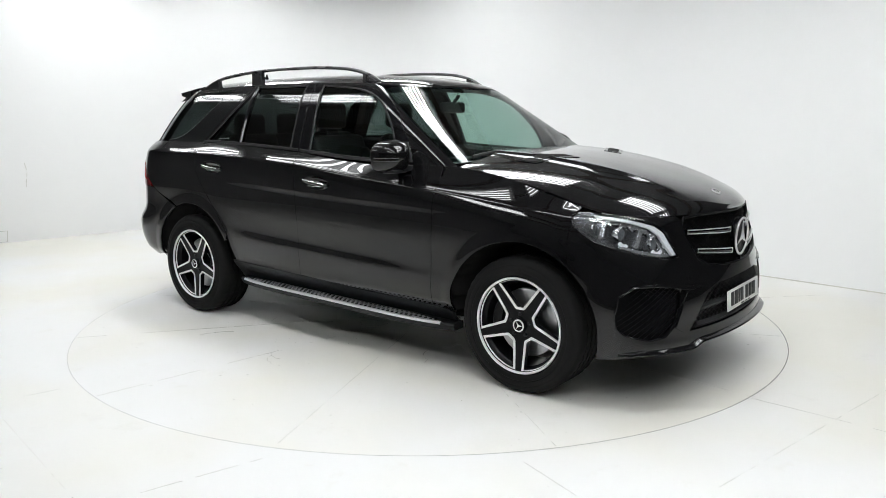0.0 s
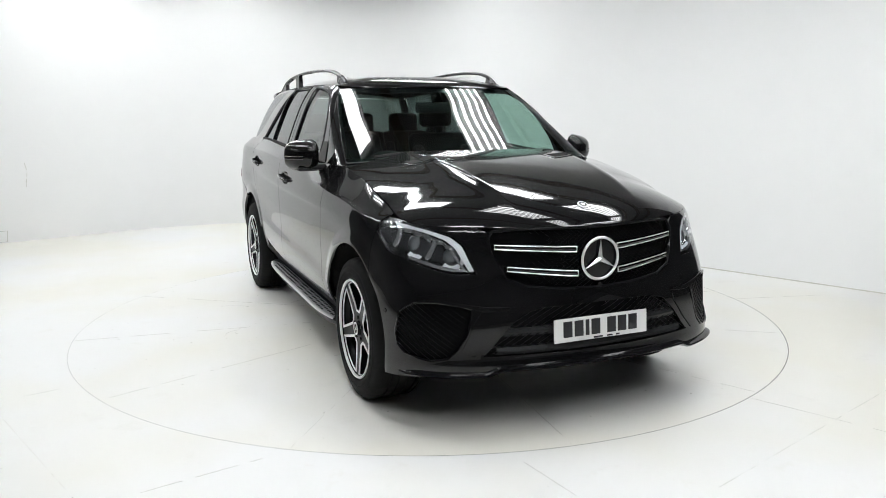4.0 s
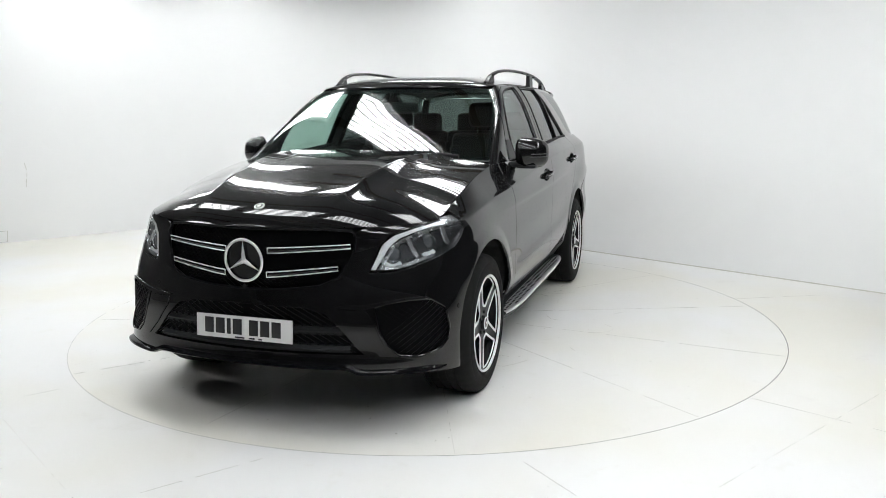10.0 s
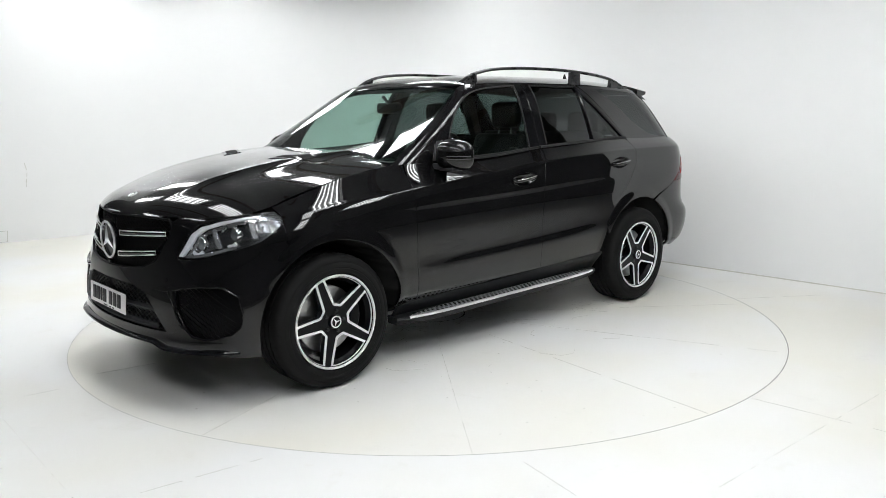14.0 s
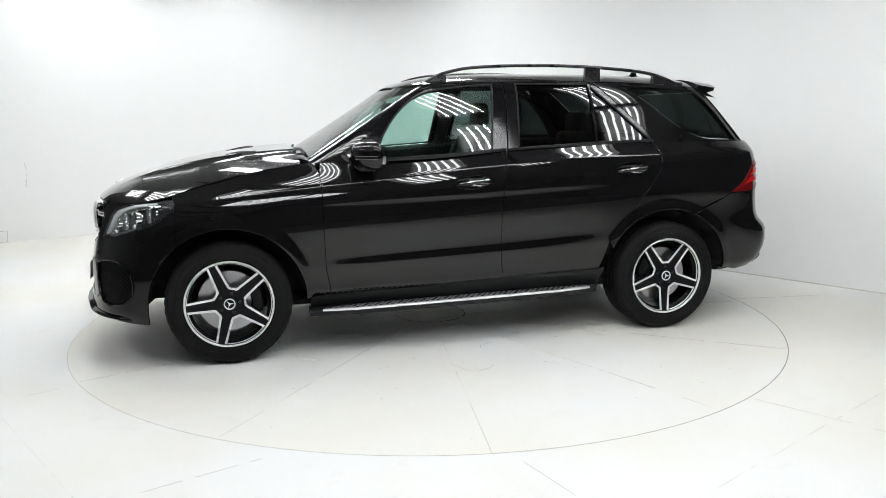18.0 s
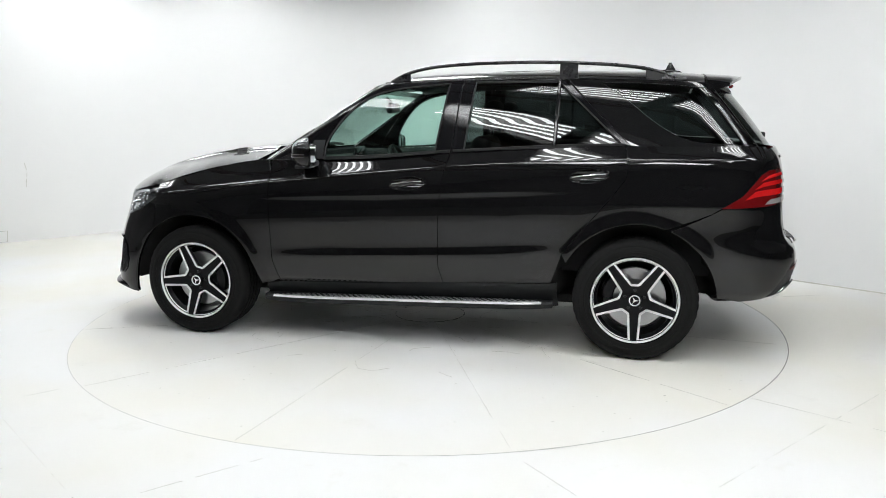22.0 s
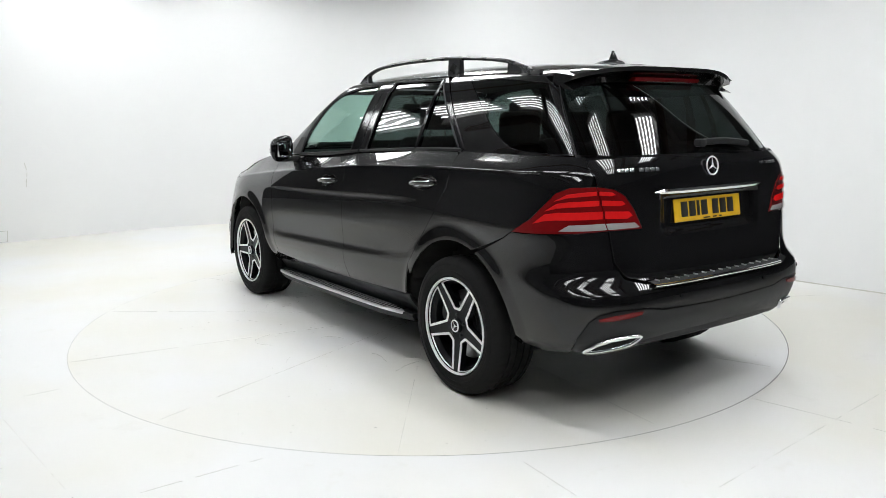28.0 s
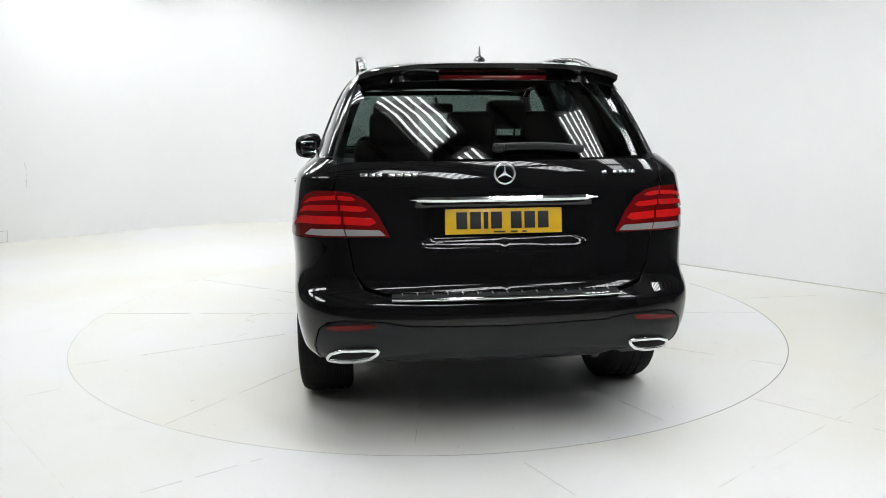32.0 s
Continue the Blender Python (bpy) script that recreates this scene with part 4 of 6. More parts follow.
    for k in range(5):
        a = radians(72 * k + 36) + 0.0
        bm = bmesh.new()
        cyl(bm, 0.0105, 0.0095, 0.014, Matrix.Translation((0.060 * math.cos(a), 0.060 * math.sin(a), -0.026)), 6)
        part("wheel_bolt", bm, M_PLASTIC, w)
    # brake
    bm = bmesh.new()
    spin(bm, [(0.07, -0.10), (0.185, -0.10), (0.187, -0.103), (0.187, -0.127), (0.185, -0.13), (0.07, -0.13)], m0, 48, True)
    part("brake_disc", bm, M_STEEL, w)
    bm = bmesh.new()
    spin(bm, [(0.0001, -0.075), (0.072, -0.08), (0.078, -0.10)], m0, 32)
    part("brake_hub", bm, M_PLASTIC, w)
    bm = bmesh.new()
    R2 = []
    for k in range(15):
        a, e = radians(-31 + 62 * k / 14), 1 - 0.10 * abs(k / 7 - 1) ** 6
        R2.append([bm.verts.new((r * math.cos(a), r * math.sin(a), h)) for r, h in ((0.128, -0.072), (0.138, -0.060), (0.190 * e, -0.060), (0.203 * e, -0.072), (0.203 * e, -0.155), (0.128, -0.155))])
    for a, b in zip(R2, R2[1:]):
        for j in range(6):
            bm.faces.new((a[j], a[(j + 1) % 6], b[(j + 1) % 6], b[j]))
    bm.faces.new(R2[0][::-1])
    bm.faces.new(R2[-1])
    cal = part("brake_caliper", bm, M_RIM, w)
    cal.matrix_basis = Matrix.Rotation(radians(5 if x > 0 else 150) if s > 0 else radians(175 if x > 0 else 30), 4, "Z")
    for piece in w.children:
        if piece.name.split(".")[0] in ("rim", "spokes", "spoke_edge", "hub_cap", "cap_star", "wheel_bolt"):
            piece.matrix_basis = Matrix.Rotation(radians(spin_deg), 4, "Z")
    # local z outward
    base = Matrix.Translation((x, s * 0.945, R - 0.002)) @ (Euler((math.pi / 2, 0, math.pi)).to_matrix().to_4x4() if s > 0 else Euler((math.pi / 2, 0, 0)).to_matrix().to_4x4())
    w.matrix_basis = base
    return w


build_wheel("front_wheel", 1.439, "left", 4 + 36)
build_wheel("rear_wheel", -1.476, "left", -90)
build_wheel("front_wheel", 1.439, "right", -90)
build_wheel("rear_wheel", -1.476, "right", -88)

# dark inner body that closes the gaps and forms the wheel houses
us, vs_ = np.linspace(QR, QF, 130), np.linspace(0.36, 1.20, 40)
Qi = np.array([(u, v) for u in us for v in vs_])
Pi = shell(Qi)
Pi[:, 0] *= 0.955
Pi[:, 1] = np.maximum(Pi[:, 1] - 0.045, 0)
for cx, cz, r in (ARCH_F, ARCH_R):
    hit = np.hypot(Pi[:, 0] - cx, Pi[:, 2] - cz) < r - 0.005
    Pi[hit, 1] = np.minimum(Pi[hit, 1], 0.60)
top = z_belt(Pi[:, 0])
Pi[:, 2] = np.minimum(Pi[:, 2], top - 0.05)
gridsheet("inner_body", Pi, len(us), len(vs_), M_DARK, car)
bm = bmesh.new()
boxm(bm, (-0.05, 0, 0.31), (3.6, 1.40, 0.06), 0.02)
boxm(bm, (1.0, 0, 1.08), (0.06, 1.45, 0.20), 0.02)
boxm(bm, (-2.0, 0, 0.9), (0.5, 1.4, 0.7), 0.05)
part("underbody", bm, M_DARK, car)


# ---------------------------------------------------------------- details of the car
def sp(q, z, lift=0.0, f=None):
    """Point on the lower body, lifted off it, and its outward direction."""
    f = f or shell
    Q = np.array([[q, z]])
    p, n = f(Q)[0], surf_normal(f, Q)[0]
    if np.dot(n, p - np.array((0, 0, 0.8))) < 0:
        n = -n
    return Vector(p + n * lift), Vector(n)


def mirrored(bm):
    """Add the mirror image over the car's middle."""
    g = bmesh.ops.duplicate(bm, geom=bm.verts[:] + bm.edges[:] + bm.faces[:])
    vs = [v for v in g["geom"] if isinstance(v, bmesh.types.BMVert)]
    fs = [v for v in g["geom"] if isinstance(v, bmesh.types.BMFace)]
    for v in vs:
        v.co.y = -v.co.y
    bmesh.ops.reverse_faces(bm, faces=fs)


def flipped(bm, side):
    if side == "right":
        for v in bm.verts:
            v.co.y = -v.co.y
        bmesh.ops.reverse_faces(bm, faces=bm.faces)
    return bm


def lattice(name, f, poly, material, parent, pu, pz, width, depth, lift, side="left", slope=1.0, label=""):
    """A mesh of crossing slanted bars that fills an opening."""
    poly = np.asarray(poly)
    lo, hi = poly.min(0), poly.max(0)
    k = pz / pu * slope
    V, F = [], []
    span = (hi[0] - lo[0]) * k
    for sgn in (1, -1):
        c = lo[1] - span
        while c < hi[1] + span:
            us = np.arange(lo[0], hi[0], 0.016)
            zs = c + sgn * k * (us - lo[0])
            Q = np.c_[us, zs]
            ok = inside(poly, Q)
            X, N = f(Q), surf_normal(f, Q)
            N[np.sum(N * (X - np.array((0, 0, 0.8))), 1) < 0] *= -1
            for i in range(len(us) - 1):
                if ok[i] and ok[i + 1]:
                    b = len(V)
                    for j in (i, i + 1):
                        p, n = X[j] + N[j] * lift, N[j]
                        V += [p + np.array((0, 0, width / 2)), p - np.array((0, 0, width / 2)), p - n * depth]
                    F += [(b, b + 1, b + 4, b + 3), (b + 1, b + 2, b + 5, b + 4), (b + 2, b, b + 3, b + 5)]
            c += pz * 2
    V = [tuple(v) for v in V]
    if side == "both":
        n = len(V)
        F += [tuple(i + n for i in q[::-1]) for q in F]
        V += [(x, -y, z) for x, y, z in V]
    if side == "right":
        V, F = [(x, -y, z) for x, y, z in V], [q[::-1] for q in F]
    return raw(name, V, F, material, parent, label, sharp=30)


def star(bm, c, fwd, R, t, ring):
    """A three-pointed star in a ring; fwd is the way it faces."""
    fwd = Vector(fwd).normalized()
    side = Vector((0, 0, 1)).cross(fwd).normalized()
    up = fwd.cross(side)
    m = Matrix((side, up, fwd)).transposed().to_4x4()
    m.translation = Vector(c)
    prof = [(R + ring * math.cos(a), ring * 0.8 * math.sin(a)) for a in [k * math.tau / 10 for k in range(10)]]
    spin(bm, prof, m, 56, True)
    for k in range(3):
        a = math.pi / 2 + k * math.tau / 3
        tip = Vector((R * math.cos(a), R * math.sin(a), 0))
        l, r = (Vector((R * 0.15 * math.cos(a + s * 1.047), R * 0.15 * math.sin(a + s * 1.047), 0)) for s in (1, -1))
        v = [bm.verts.new(m @ p) for p in (tip, l, Vector((0, 0, t)), r, Vector((0, 0, -t * 0.4)))]
        bm.faces.new((v[0], v[1], v[2]))
        bm.faces.new((v[0], v[2], v[3]))
        bm.faces.new((v[0], v[3], v[4]))
        bm.faces.new((v[0], v[4], v[1]))


def number_plate(name, c, tilt, face, material, label):
    """A plate with seven dark bars in place of its characters."""
    s = 1 if face == "front" else -1
    e = new(name)
    e.parent = car
    e["label"] = label
    m = pose(*c, 0, tilt, 0 if s > 0 else 180)
    e.matrix_basis = m
    bm = bmesh.new()
    boxm(bm, (0, 0, 0), (0.006, 0.520, 0.111), 0.0025)
    part("plate", bm, material, e)
    x = -0.211
    for k in range(7):
        bm = bmesh.new()
        w = 0.02 if k == 2 else 0.048
        boxm(bm, (0.0045, (x + w / 2), 0.004), (0.003, w, 0.074), 0.001)
        part("bar", bm, M_INK, e)
        x += w + (0.040 if k == 3 else 0.0125)
    for k, w in ((-0.02, 0.05), (0.045, 0.03), (0.09, 0.02)):
        bm = bmesh.new()
        boxm(bm, (0.004, k, -0.047), (0.002, w, 0.007), 0.0005)
        part("maker_bar", bm, M_INK, e)
    return e


def nose_x(y, z):
    """How far forward the nose reaches at a place across the car."""
    q = np.linspace(2.0, QF, 400)
    P = shell(np.c_[q, np.full(400, z)])
    return float(np.interp(-abs(y), -P[:, 1], P[:, 0]))


# radiator grille
recess = lambda d, f=shell: (lambda Q: f(Q) + 0 * Q[:, :1] - np.c_[np.full(len(Q), d), np.zeros(len(Q)), np.zeros(len(Q))])
grille_poly = [(QF, 0.968), (2.45, 0.968), (2.312, 0.955)] + GRILLE
grille = panel("grille", recess(0.045), grille_poly, M_MESH, car, side="both", fixed=MIDF, flange=0, gap=-0.012, label="black radiator grille with chrome-edged bars")
lattice("grille_mesh", recess(0.030), grille_poly, M_MESH, grille, 0.016, 0.011, 0.003, 0.006, 0.0, "both")
# wide lip under the bonnet's edge and frame of the grille
bm = bmesh.new()
pts = [sp(q, float(z)) [0] for q, z in [(QF, 0.960), (2.62, 0.962), (2.45, 0.961), (2.34, 0.953), (2.322, 0.918), (2.342, 0.865), (2.39, 0.80), (2.441, 0.743), (2.544, 0.705), (2.65, 0.693), (2.741, 0.685), (QF, 0.680)]]
tube(bm, [p + Vector((-0.006, 0, 0)) for p in pts], 0.007, 8)
mirrored(bm)
part("grille_frame", bm, M_MESH, grille)
for side in ("left", "right"):
    for z0, z1, y1 in ((0.862, 0.884, 0.480), (0.751, 0.786, 0.435)):
        bm = bmesh.new()
        n = 10
        rows = []
        for k in range(n + 1):
            y = 0.112 + (y1 - 0.112) * k / n
            z = z0 + (z1 - z0) * k / n
            h = 0.0125 - 0.0030 * k / n
            x = nose_x(y, z) - 0.004
            rows.append((x, y + (0.012 if k else 0), z, h))
        def strip(off, grow, nm, mt):
            b2 = bmesh.new()
            R = []
            for i, (x, y, z, h) in enumerate(rows):
                hh = h * grow
                R.append([b2.verts.new(p) for p in ((x + off, y, z + hh), (x + off + 0.004, y, z), (x + off, y, z - hh), (x - 0.03, y, z - hh), (x - 0.03, y, z + hh))])
            for a, b in zip(R, R[1:]):
                for j in range(5):
                    b2.faces.new((a[j], a[(j + 1) % 5], b[(j + 1) % 5], b[j]))
            b2.faces.new(R[0][::-1])
            b2.faces.new(R[-1])
            return part(nm, flipped(b2, side), mt, grille)
        bm.free()
        bar = strip(0.0, 0.92, "bar", M_GLOSSBLACK)
        loop = [(x + 0.002, y, z + h) for x, y, z, h in rows] + [(x + 0.002, y, z - h) for x, y, z, h in rows[::-1]]
        b3 = bmesh.new()
        tube(b3, loop + loop[:1], 0.0032, 6)
        part("bar_outline", flipped(b3, side), M_STAR, grille, "thin chrome outline")
bm = bmesh.new()
star(bm, (2.284, 0, 0.815), (1, 0, -0.02), 0.098, 0.014, 0.0068)
part("emblem", bm, M_STAR, grille, "chrome star in a ring")
bm = bmesh.new()
cyl(bm, 0.094, 0.094, 0.02, Matrix.Translation((2.262, 0, 0.815)) @ Euler((0, math.pi / 2, 0)).to_matrix().to_4x4(), 40)
part("emblem_back", bm, M_GLOSSBLACK, grille)
bm = bmesh.new()
cyl(bm, 0.013, 0.011, 0.02, Matrix.Translation((2.275, 0, 0.692)) @ Euler((0, math.pi / 2, 0)).to_matrix().to_4x4(), 16)
part("parking_camera", bm, M_GLOSSBLACK, grille)
p, nrm = sp(2.128, 0.0, 0.001, bonnet)
bm = bmesh.new()
boss = Matrix.Translation(p) @ Vector(nrm).to_track_quat("Z", "Y").to_matrix().to_4x4()
spin(bm, [(0.0001, 0.004), (0.010, 0.0045), (0.011, 0.003), (0.019, 0.003), (0.0225, 0.005), (0.026, 0.003), (0.027, -0.004)], boss, 28)
badge = part("bonnet_badge", bm, M_SILVER, car, "small silver round badge")
bm = bmesh.new()
spin(bm, [(0.011, 0.0042), (0.0185, 0.0042)], boss, 28)
part("badge_ring", bm, M_INK, badge)

# lower grille
low_poly = LOWGRILLE
lg = panel("lower_grille", recess(0.035), low_poly, M_MESH, car, side="both", fixed=MIDF, flange=0, gap=-0.02)
lattice("grille_mesh", recess(0.014), low_poly, M_MESH, lg, 0.021, 0.0125, 0.004, 0.008, 0.0, "both")
bm = bmesh.new()
for zc, hh, dx in ((0.500, 0.020, 0.018), (0.418, 0.016, 0.008)):
    R = []
    for q in np.linspace(QF, 2.43, 14):
        p = sp(float(q), zc)[0]
        R.append([bm.verts.new((p.x - dx + d, p.y, zc + h)) for d, h in ((0, hh), (0.008, 0), (0, -hh), (-0.03, -hh), (-0.03, hh))])
    for a, b in zip(R, R[1:]):
        for j in range(5):
            bm.faces.new((a[j], a[(j + 1) % 5], b[(j + 1) % 5], b[j]))
mirrored(bm)
part("cross_bar", bm, M_PLASTIC, lg)
number_plate("front_number_plate", (2.309, 0, 0.496), -4, "front", M_PLATEW, "white number plate with plain dark bars")

# splitter along the bumper's foot
bm = bmesh.new()
R = []
for q in np.linspace(QF, 1.90, 34):
    z = 0.312 + 0.026 * float(ease(2.36, 2.46, q)) - 0.012 * float(1 - ease(1.90, 2.02, q))
    p = sp(q, 0.345)[0]
    ahead, behind = sp(min(q + 0.03, QF), 0.345)[0], sp(q - 0.03, 0.345)[0]
    nr = Vector((behind.y - ahead.y, ahead.x - behind.x, 0)).normalized()
    w = 0.026 * float(ease(1.88, 2.02, q))
    p = Vector((p.x, p.y, z))
    R.append([bm.verts.new(p + nr * u + Vector((0, 0, v))) for u, v in ((-0.03, 0.026), (w * 0.4, 0.014), (w * 0.9, 0.008), (w, 0.0), (w * 0.6, -0.008), (-0.05, -0.012))])
for a, b in zip(R, R[1:]):
    for j in range(6):
        bm.faces.new((a[j], a[(j + 1) % 6], b[(j + 1) % 6], b[j]))
bm.faces.new(R[-1])
mirrored(bm)
bmesh.ops.remove_doubles(bm, verts=bm.verts, dist=0.0005)
part("front_splitter", bm, M_GLOSSBLACK, car)

for side in ("left", "right"):
    sg = 1 if side == "left" else -1
    # fog opening
    fog = panel("air_intake", recess(0.030), FOG, M_MESH, car, side=side, flange=0, gap=-0.015)
    lattice("grille_mesh", recess(0.012), [(q, z) for q, z in FOG], M_MESH, fog, 0.021, 0.0125, 0.004, 0.008, 0.0, side)
    # lip round the intake and the ledge over it
    bm = bmesh.new()
    edge_f = [sp(float(q), float(z), 0.001)[0] for q, z in densify(FOG, 0.03)]
    tube(bm, edge_f + edge_f[:1], 0.0055, 6)
    part("intake_lip", flipped(bm, side), M_GLOSSBLACK, fog)
    ledge = [(2.488, 0.616), (2.420, 0.622), (2.359, 0.622), (2.261, 0.634), (2.137, 0.649), (2.03, 0.648), (2.03, 0.640), (2.137, 0.640), (2.261, 0.622), (2.359, 0.604), (2.420, 0.606)]
    panel("ledge", shell, ledge, M_PAINT, fog, side=side, flange=0.012, gap=0, lift=0.011, step=0.02)
    blade = [(2.475, 0.604), (2.345, 0.598), (2.312, 0.545), (2.290, 0.490), (2.255, 0.425), (2.315, 0.398), (2.395, 0.468), (2.470, 0.560)]
    panel("blade", shell, blade, M_PAINT, fog, side=side, flange=0.012, gap=0, lift=0.006, step=0.02)
    # headlamp
    lamp = new("headlamp")
    lamp.parent = car
    lamp["label"] = "clear-glass headlamp with a white light strip"
    panel("housing", recess(0.055), LAMP, M_LAMPDARK, lamp, side=side, flange=0, gap=-0.004)
    up = [(2.288, 0.778), (2.258, 0.820), (2.212, 0.890), (2.158, 0.926), (2.055, 0.955), (1.950, 0.974), (1.860, 0.981)]
    dn = [(1.880, 0.972), (1.953, 0.962), (2.048, 0.942), (2.135, 0.914), (2.186, 0.878), (2.230, 0.820), (2.266, 0.777)]
    inner = [(1.890, 0.966), (1.955, 0.956), (2.045, 0.936), (2.130, 0.908), (2.178, 0.873), (2.222, 0.816), (2.255, 0.778), (2.246, 0.778), (2.212, 0.814), (2.170, 0.867), (2.122, 0.900), (2.040, 0.927), (1.952, 0.947), (1.890, 0.956)]
    panel("chrome_brow", recess(0.026), inner, M_LAMPGREY, lamp, side=side, flange=0.02, gap=0.001)
    panel("light_strip", recess(0.012), up + dn, M_DRL, lamp, side=side, flange=0.02, gap=0.001, label="white daytime light strip")
    lo = [(2.265, 0.775), (2.195, 0.774), (2.100, 0.790), (1.975, 0.826), (1.980, 0.838), (2.105, 0.804), (2.195, 0.788), (2.240, 0.785)]
    panel("lower_strip", recess(0.016), lo, M_LAMPGREY, lamp, side=side, flange=0.02, gap=0.001)
    mid = [(2.210, 0.800), (2.110, 0.818), (1.985, 0.855), (1.860, 0.895), (1.800, 0.925), (1.810, 0.948), (1.940, 0.938), (2.050, 0.910), (2.140, 0.877)]
    panel("reflector", recess(0.046), mid, M_LAMPMID, lamp, side=side, flange=0.015, gap=0.0)
    for q, z, r in ((2.165, 0.848, 0.034), (1.992, 0.893, 0.036), (1.850, 0.930, 0.018)):
        p, nr = sp(q, z, -0.035)
        ax = Vector((1, 0.25, 0.05)).normalized()
        m = Matrix.Translation(p) @ ax.to_track_quat("Z", "Y").to_matrix().to_4x4()
        bm = bmesh.new()
        spin(bm, [(r * 1.22, -0.03), (r * 1.22, 0.006), (r * 1.17, 0.012), (r * 1.06, 0.008), (r, -0.004)], m, 28)
        part("bezel", flipped(bm, side), M_CHROME, lamp)
        if r > 0.03:
            bm = bmesh.new()
            tube(bm, [m @ Vector((r * k * math.cos(a), r * k * math.sin(a), 0.020)) for a, k in [(2.3 + 0.25 * j, 1.62 - 0.010 * j) for j in range(14)]], 0.0065, 6, 1.8)
            part("light_bow", flipped(bm, side), M_DRL, lamp)
        bm = bmesh.new()
        spin(bm, [(r * math.cos(a), 0.016 * math.sin(a) - 0.004) for a in np.linspace(0, math.pi / 2 - 0.02, 7)], m, 28)
        part("lens", flipped(bm, side), M_LENSDARK, lamp)
    # small bright cells between the strip and the projectors
    for j in range(7):
        q, z = 1.865 + 0.050 * j, 0.962 - 0.0042 * j - 0.0016 * j * j
        cell = [(q - 0.018, z - 0.004), (q + 0.014, z - 0.009), (q + 0.018, z + 0.003), (q - 0.014, z + 0.008)]
        panel("cell", recess(0.022), cell, M_CHROME, lamp, side=side, flange=0.01, gap=0, step=0.02)
    fin = [(2.110, 0.905), (2.085, 0.838), (2.070, 0.822), (2.060, 0.832), (2.078, 0.862), (2.092, 0.910)]
    panel("fin", recess(0.020), fin, M_LAMPGREY, lamp, side=side, flange=0.02, gap=0, step=0.02)
    fin = [(1.930, 0.945), (1.915, 0.886), (1.900, 0.868), (1.888, 0.876), (1.902, 0.905), (1.912, 0.950)]
    panel("fin", recess(0.020), fin, M_LAMPGREY, lamp, side=side, flange=0.02, gap=0, step=0.02)
    panel("cover", shell, LAMP, G_LENS, lamp, side=side, flange=0.006, gap=0.002)
    # tail lamp, outer on the wing and inner on the tailgate
    TAIL_O = TAIL[:5] + [(-2.350, 1.155), (-2.388, 1.052), (-2.421, 0.956), (-2.216, 0.948), (-1.990, 0.938)]
    TAIL_I = [(-2.358, 1.155)] + TAIL[6:10] + [(-2.429, 0.956), (-2.396, 1.052)]
    tl = new("tail_lamp")
    tl.parent = car
    tl["label"] = "red tail lamp with clear lower band"
    panel("outer_lens", shell, TAIL_O, M_DEEPRED, tl, side=side, flange=0.02, gap=0.0015, lift=0.002)
    panel("inner_lens", shell, TAIL_I, M_DEEPRED, tl, side=side, flange=0.02, gap=0.0015, lift=0.002)
    q_tip = lambda z: float(np.interp(z, [0.935, 1.006, 1.066, 1.126, 1.150], [-1.885, -2.010, -2.075, -2.142, -2.215])) - 0.028
    q_seam = lambda z: float(np.interp(z, [0.956, 1.052, 1.155], [-2.421, -2.388, -2.350]))
    q_end = lambda z: float(np.interp(z, [0.958, 1.050, 1.110, 1.141], [-2.625, -2.570, -2.515, -2.450])) + 0.022
    for z0, h in ((1.126, 0.008), (1.083, 0.011), (1.029, 0.016)):
        drop = [(0.0, 0.0), (0.06, 0.016), (0.12, 0.022)]
        lower = [(q_tip(z0 - 0.03) - d, z0 - 0.028 + e - h) for d, e in drop] + [(q_seam(z0) + 0.008, z0 - h)]
        upper_edge = [(q_seam(z0) + 0.008, z0 + h), (q_tip(z0) - 0.10, z0 - 0.005 + h), (q_tip(z0) - 0.03, z0 - 0.014 + h)]
        panel("glow_band", shell, lower + upper_edge, M_RED, tl, side=side, flange=0.003, gap=0.0, lift=0.0055, step=0.03)
        inner_band = [(q_seam(z0) - 0.008, z0 - h), (q_end(z0) + 0.030, z0 - h - 0.004), (q_end(z0), z0 - 0.008), (q_end(z0) + 0.020, z0 + h - 0.006), (q_seam(z0) - 0.008, z0 + h)]
        panel("glow_band", shell, inner_band, M_RED, tl, side=side, flange=0.003, gap=0.0, lift=0.0055, step=0.03)
    for pl in ([(-2.19, 0.956), (-2.24, 0.982), (-2.425, 0.988), (-2.437, 0.961)], [(-2.445, 0.961), (-2.434, 0.988), (-2.60, 0.985), (-2.628, 0.964)]):
        panel("clear_band", shell, [(q + 0.024, z + 0.002) for q, z in pl], M_CLEARLENS, tl, side=side, flange=0.003, gap=0.0, lift=0.0055, step=0.03)
    # rear reflector and exhaust
    panel("reflector_strip", shell, chaikin([(-2.280, 0.578), (-2.544, 0.599), (-2.528, 0.576), (-2.286, 0.559)], 1), M_DEEPRED, car, side=side, flange=0.004, gap=0, lift=0.004, label="dark red reflector strip")
    ex = panel("tailpipe_trim", shell, EXH, M_CHROME, car, [offset(densify(EXH, 0.02), 0.0095)], side=side, flange=0.014, gap=0, lift=0.012, step=0.012, label="chrome tailpipe trim")
    panel("tailpipe_mouth", recess(-0.004), EXH, M_DARK, ex, side=side, flange=0, gap=0.002, lift=0.003)
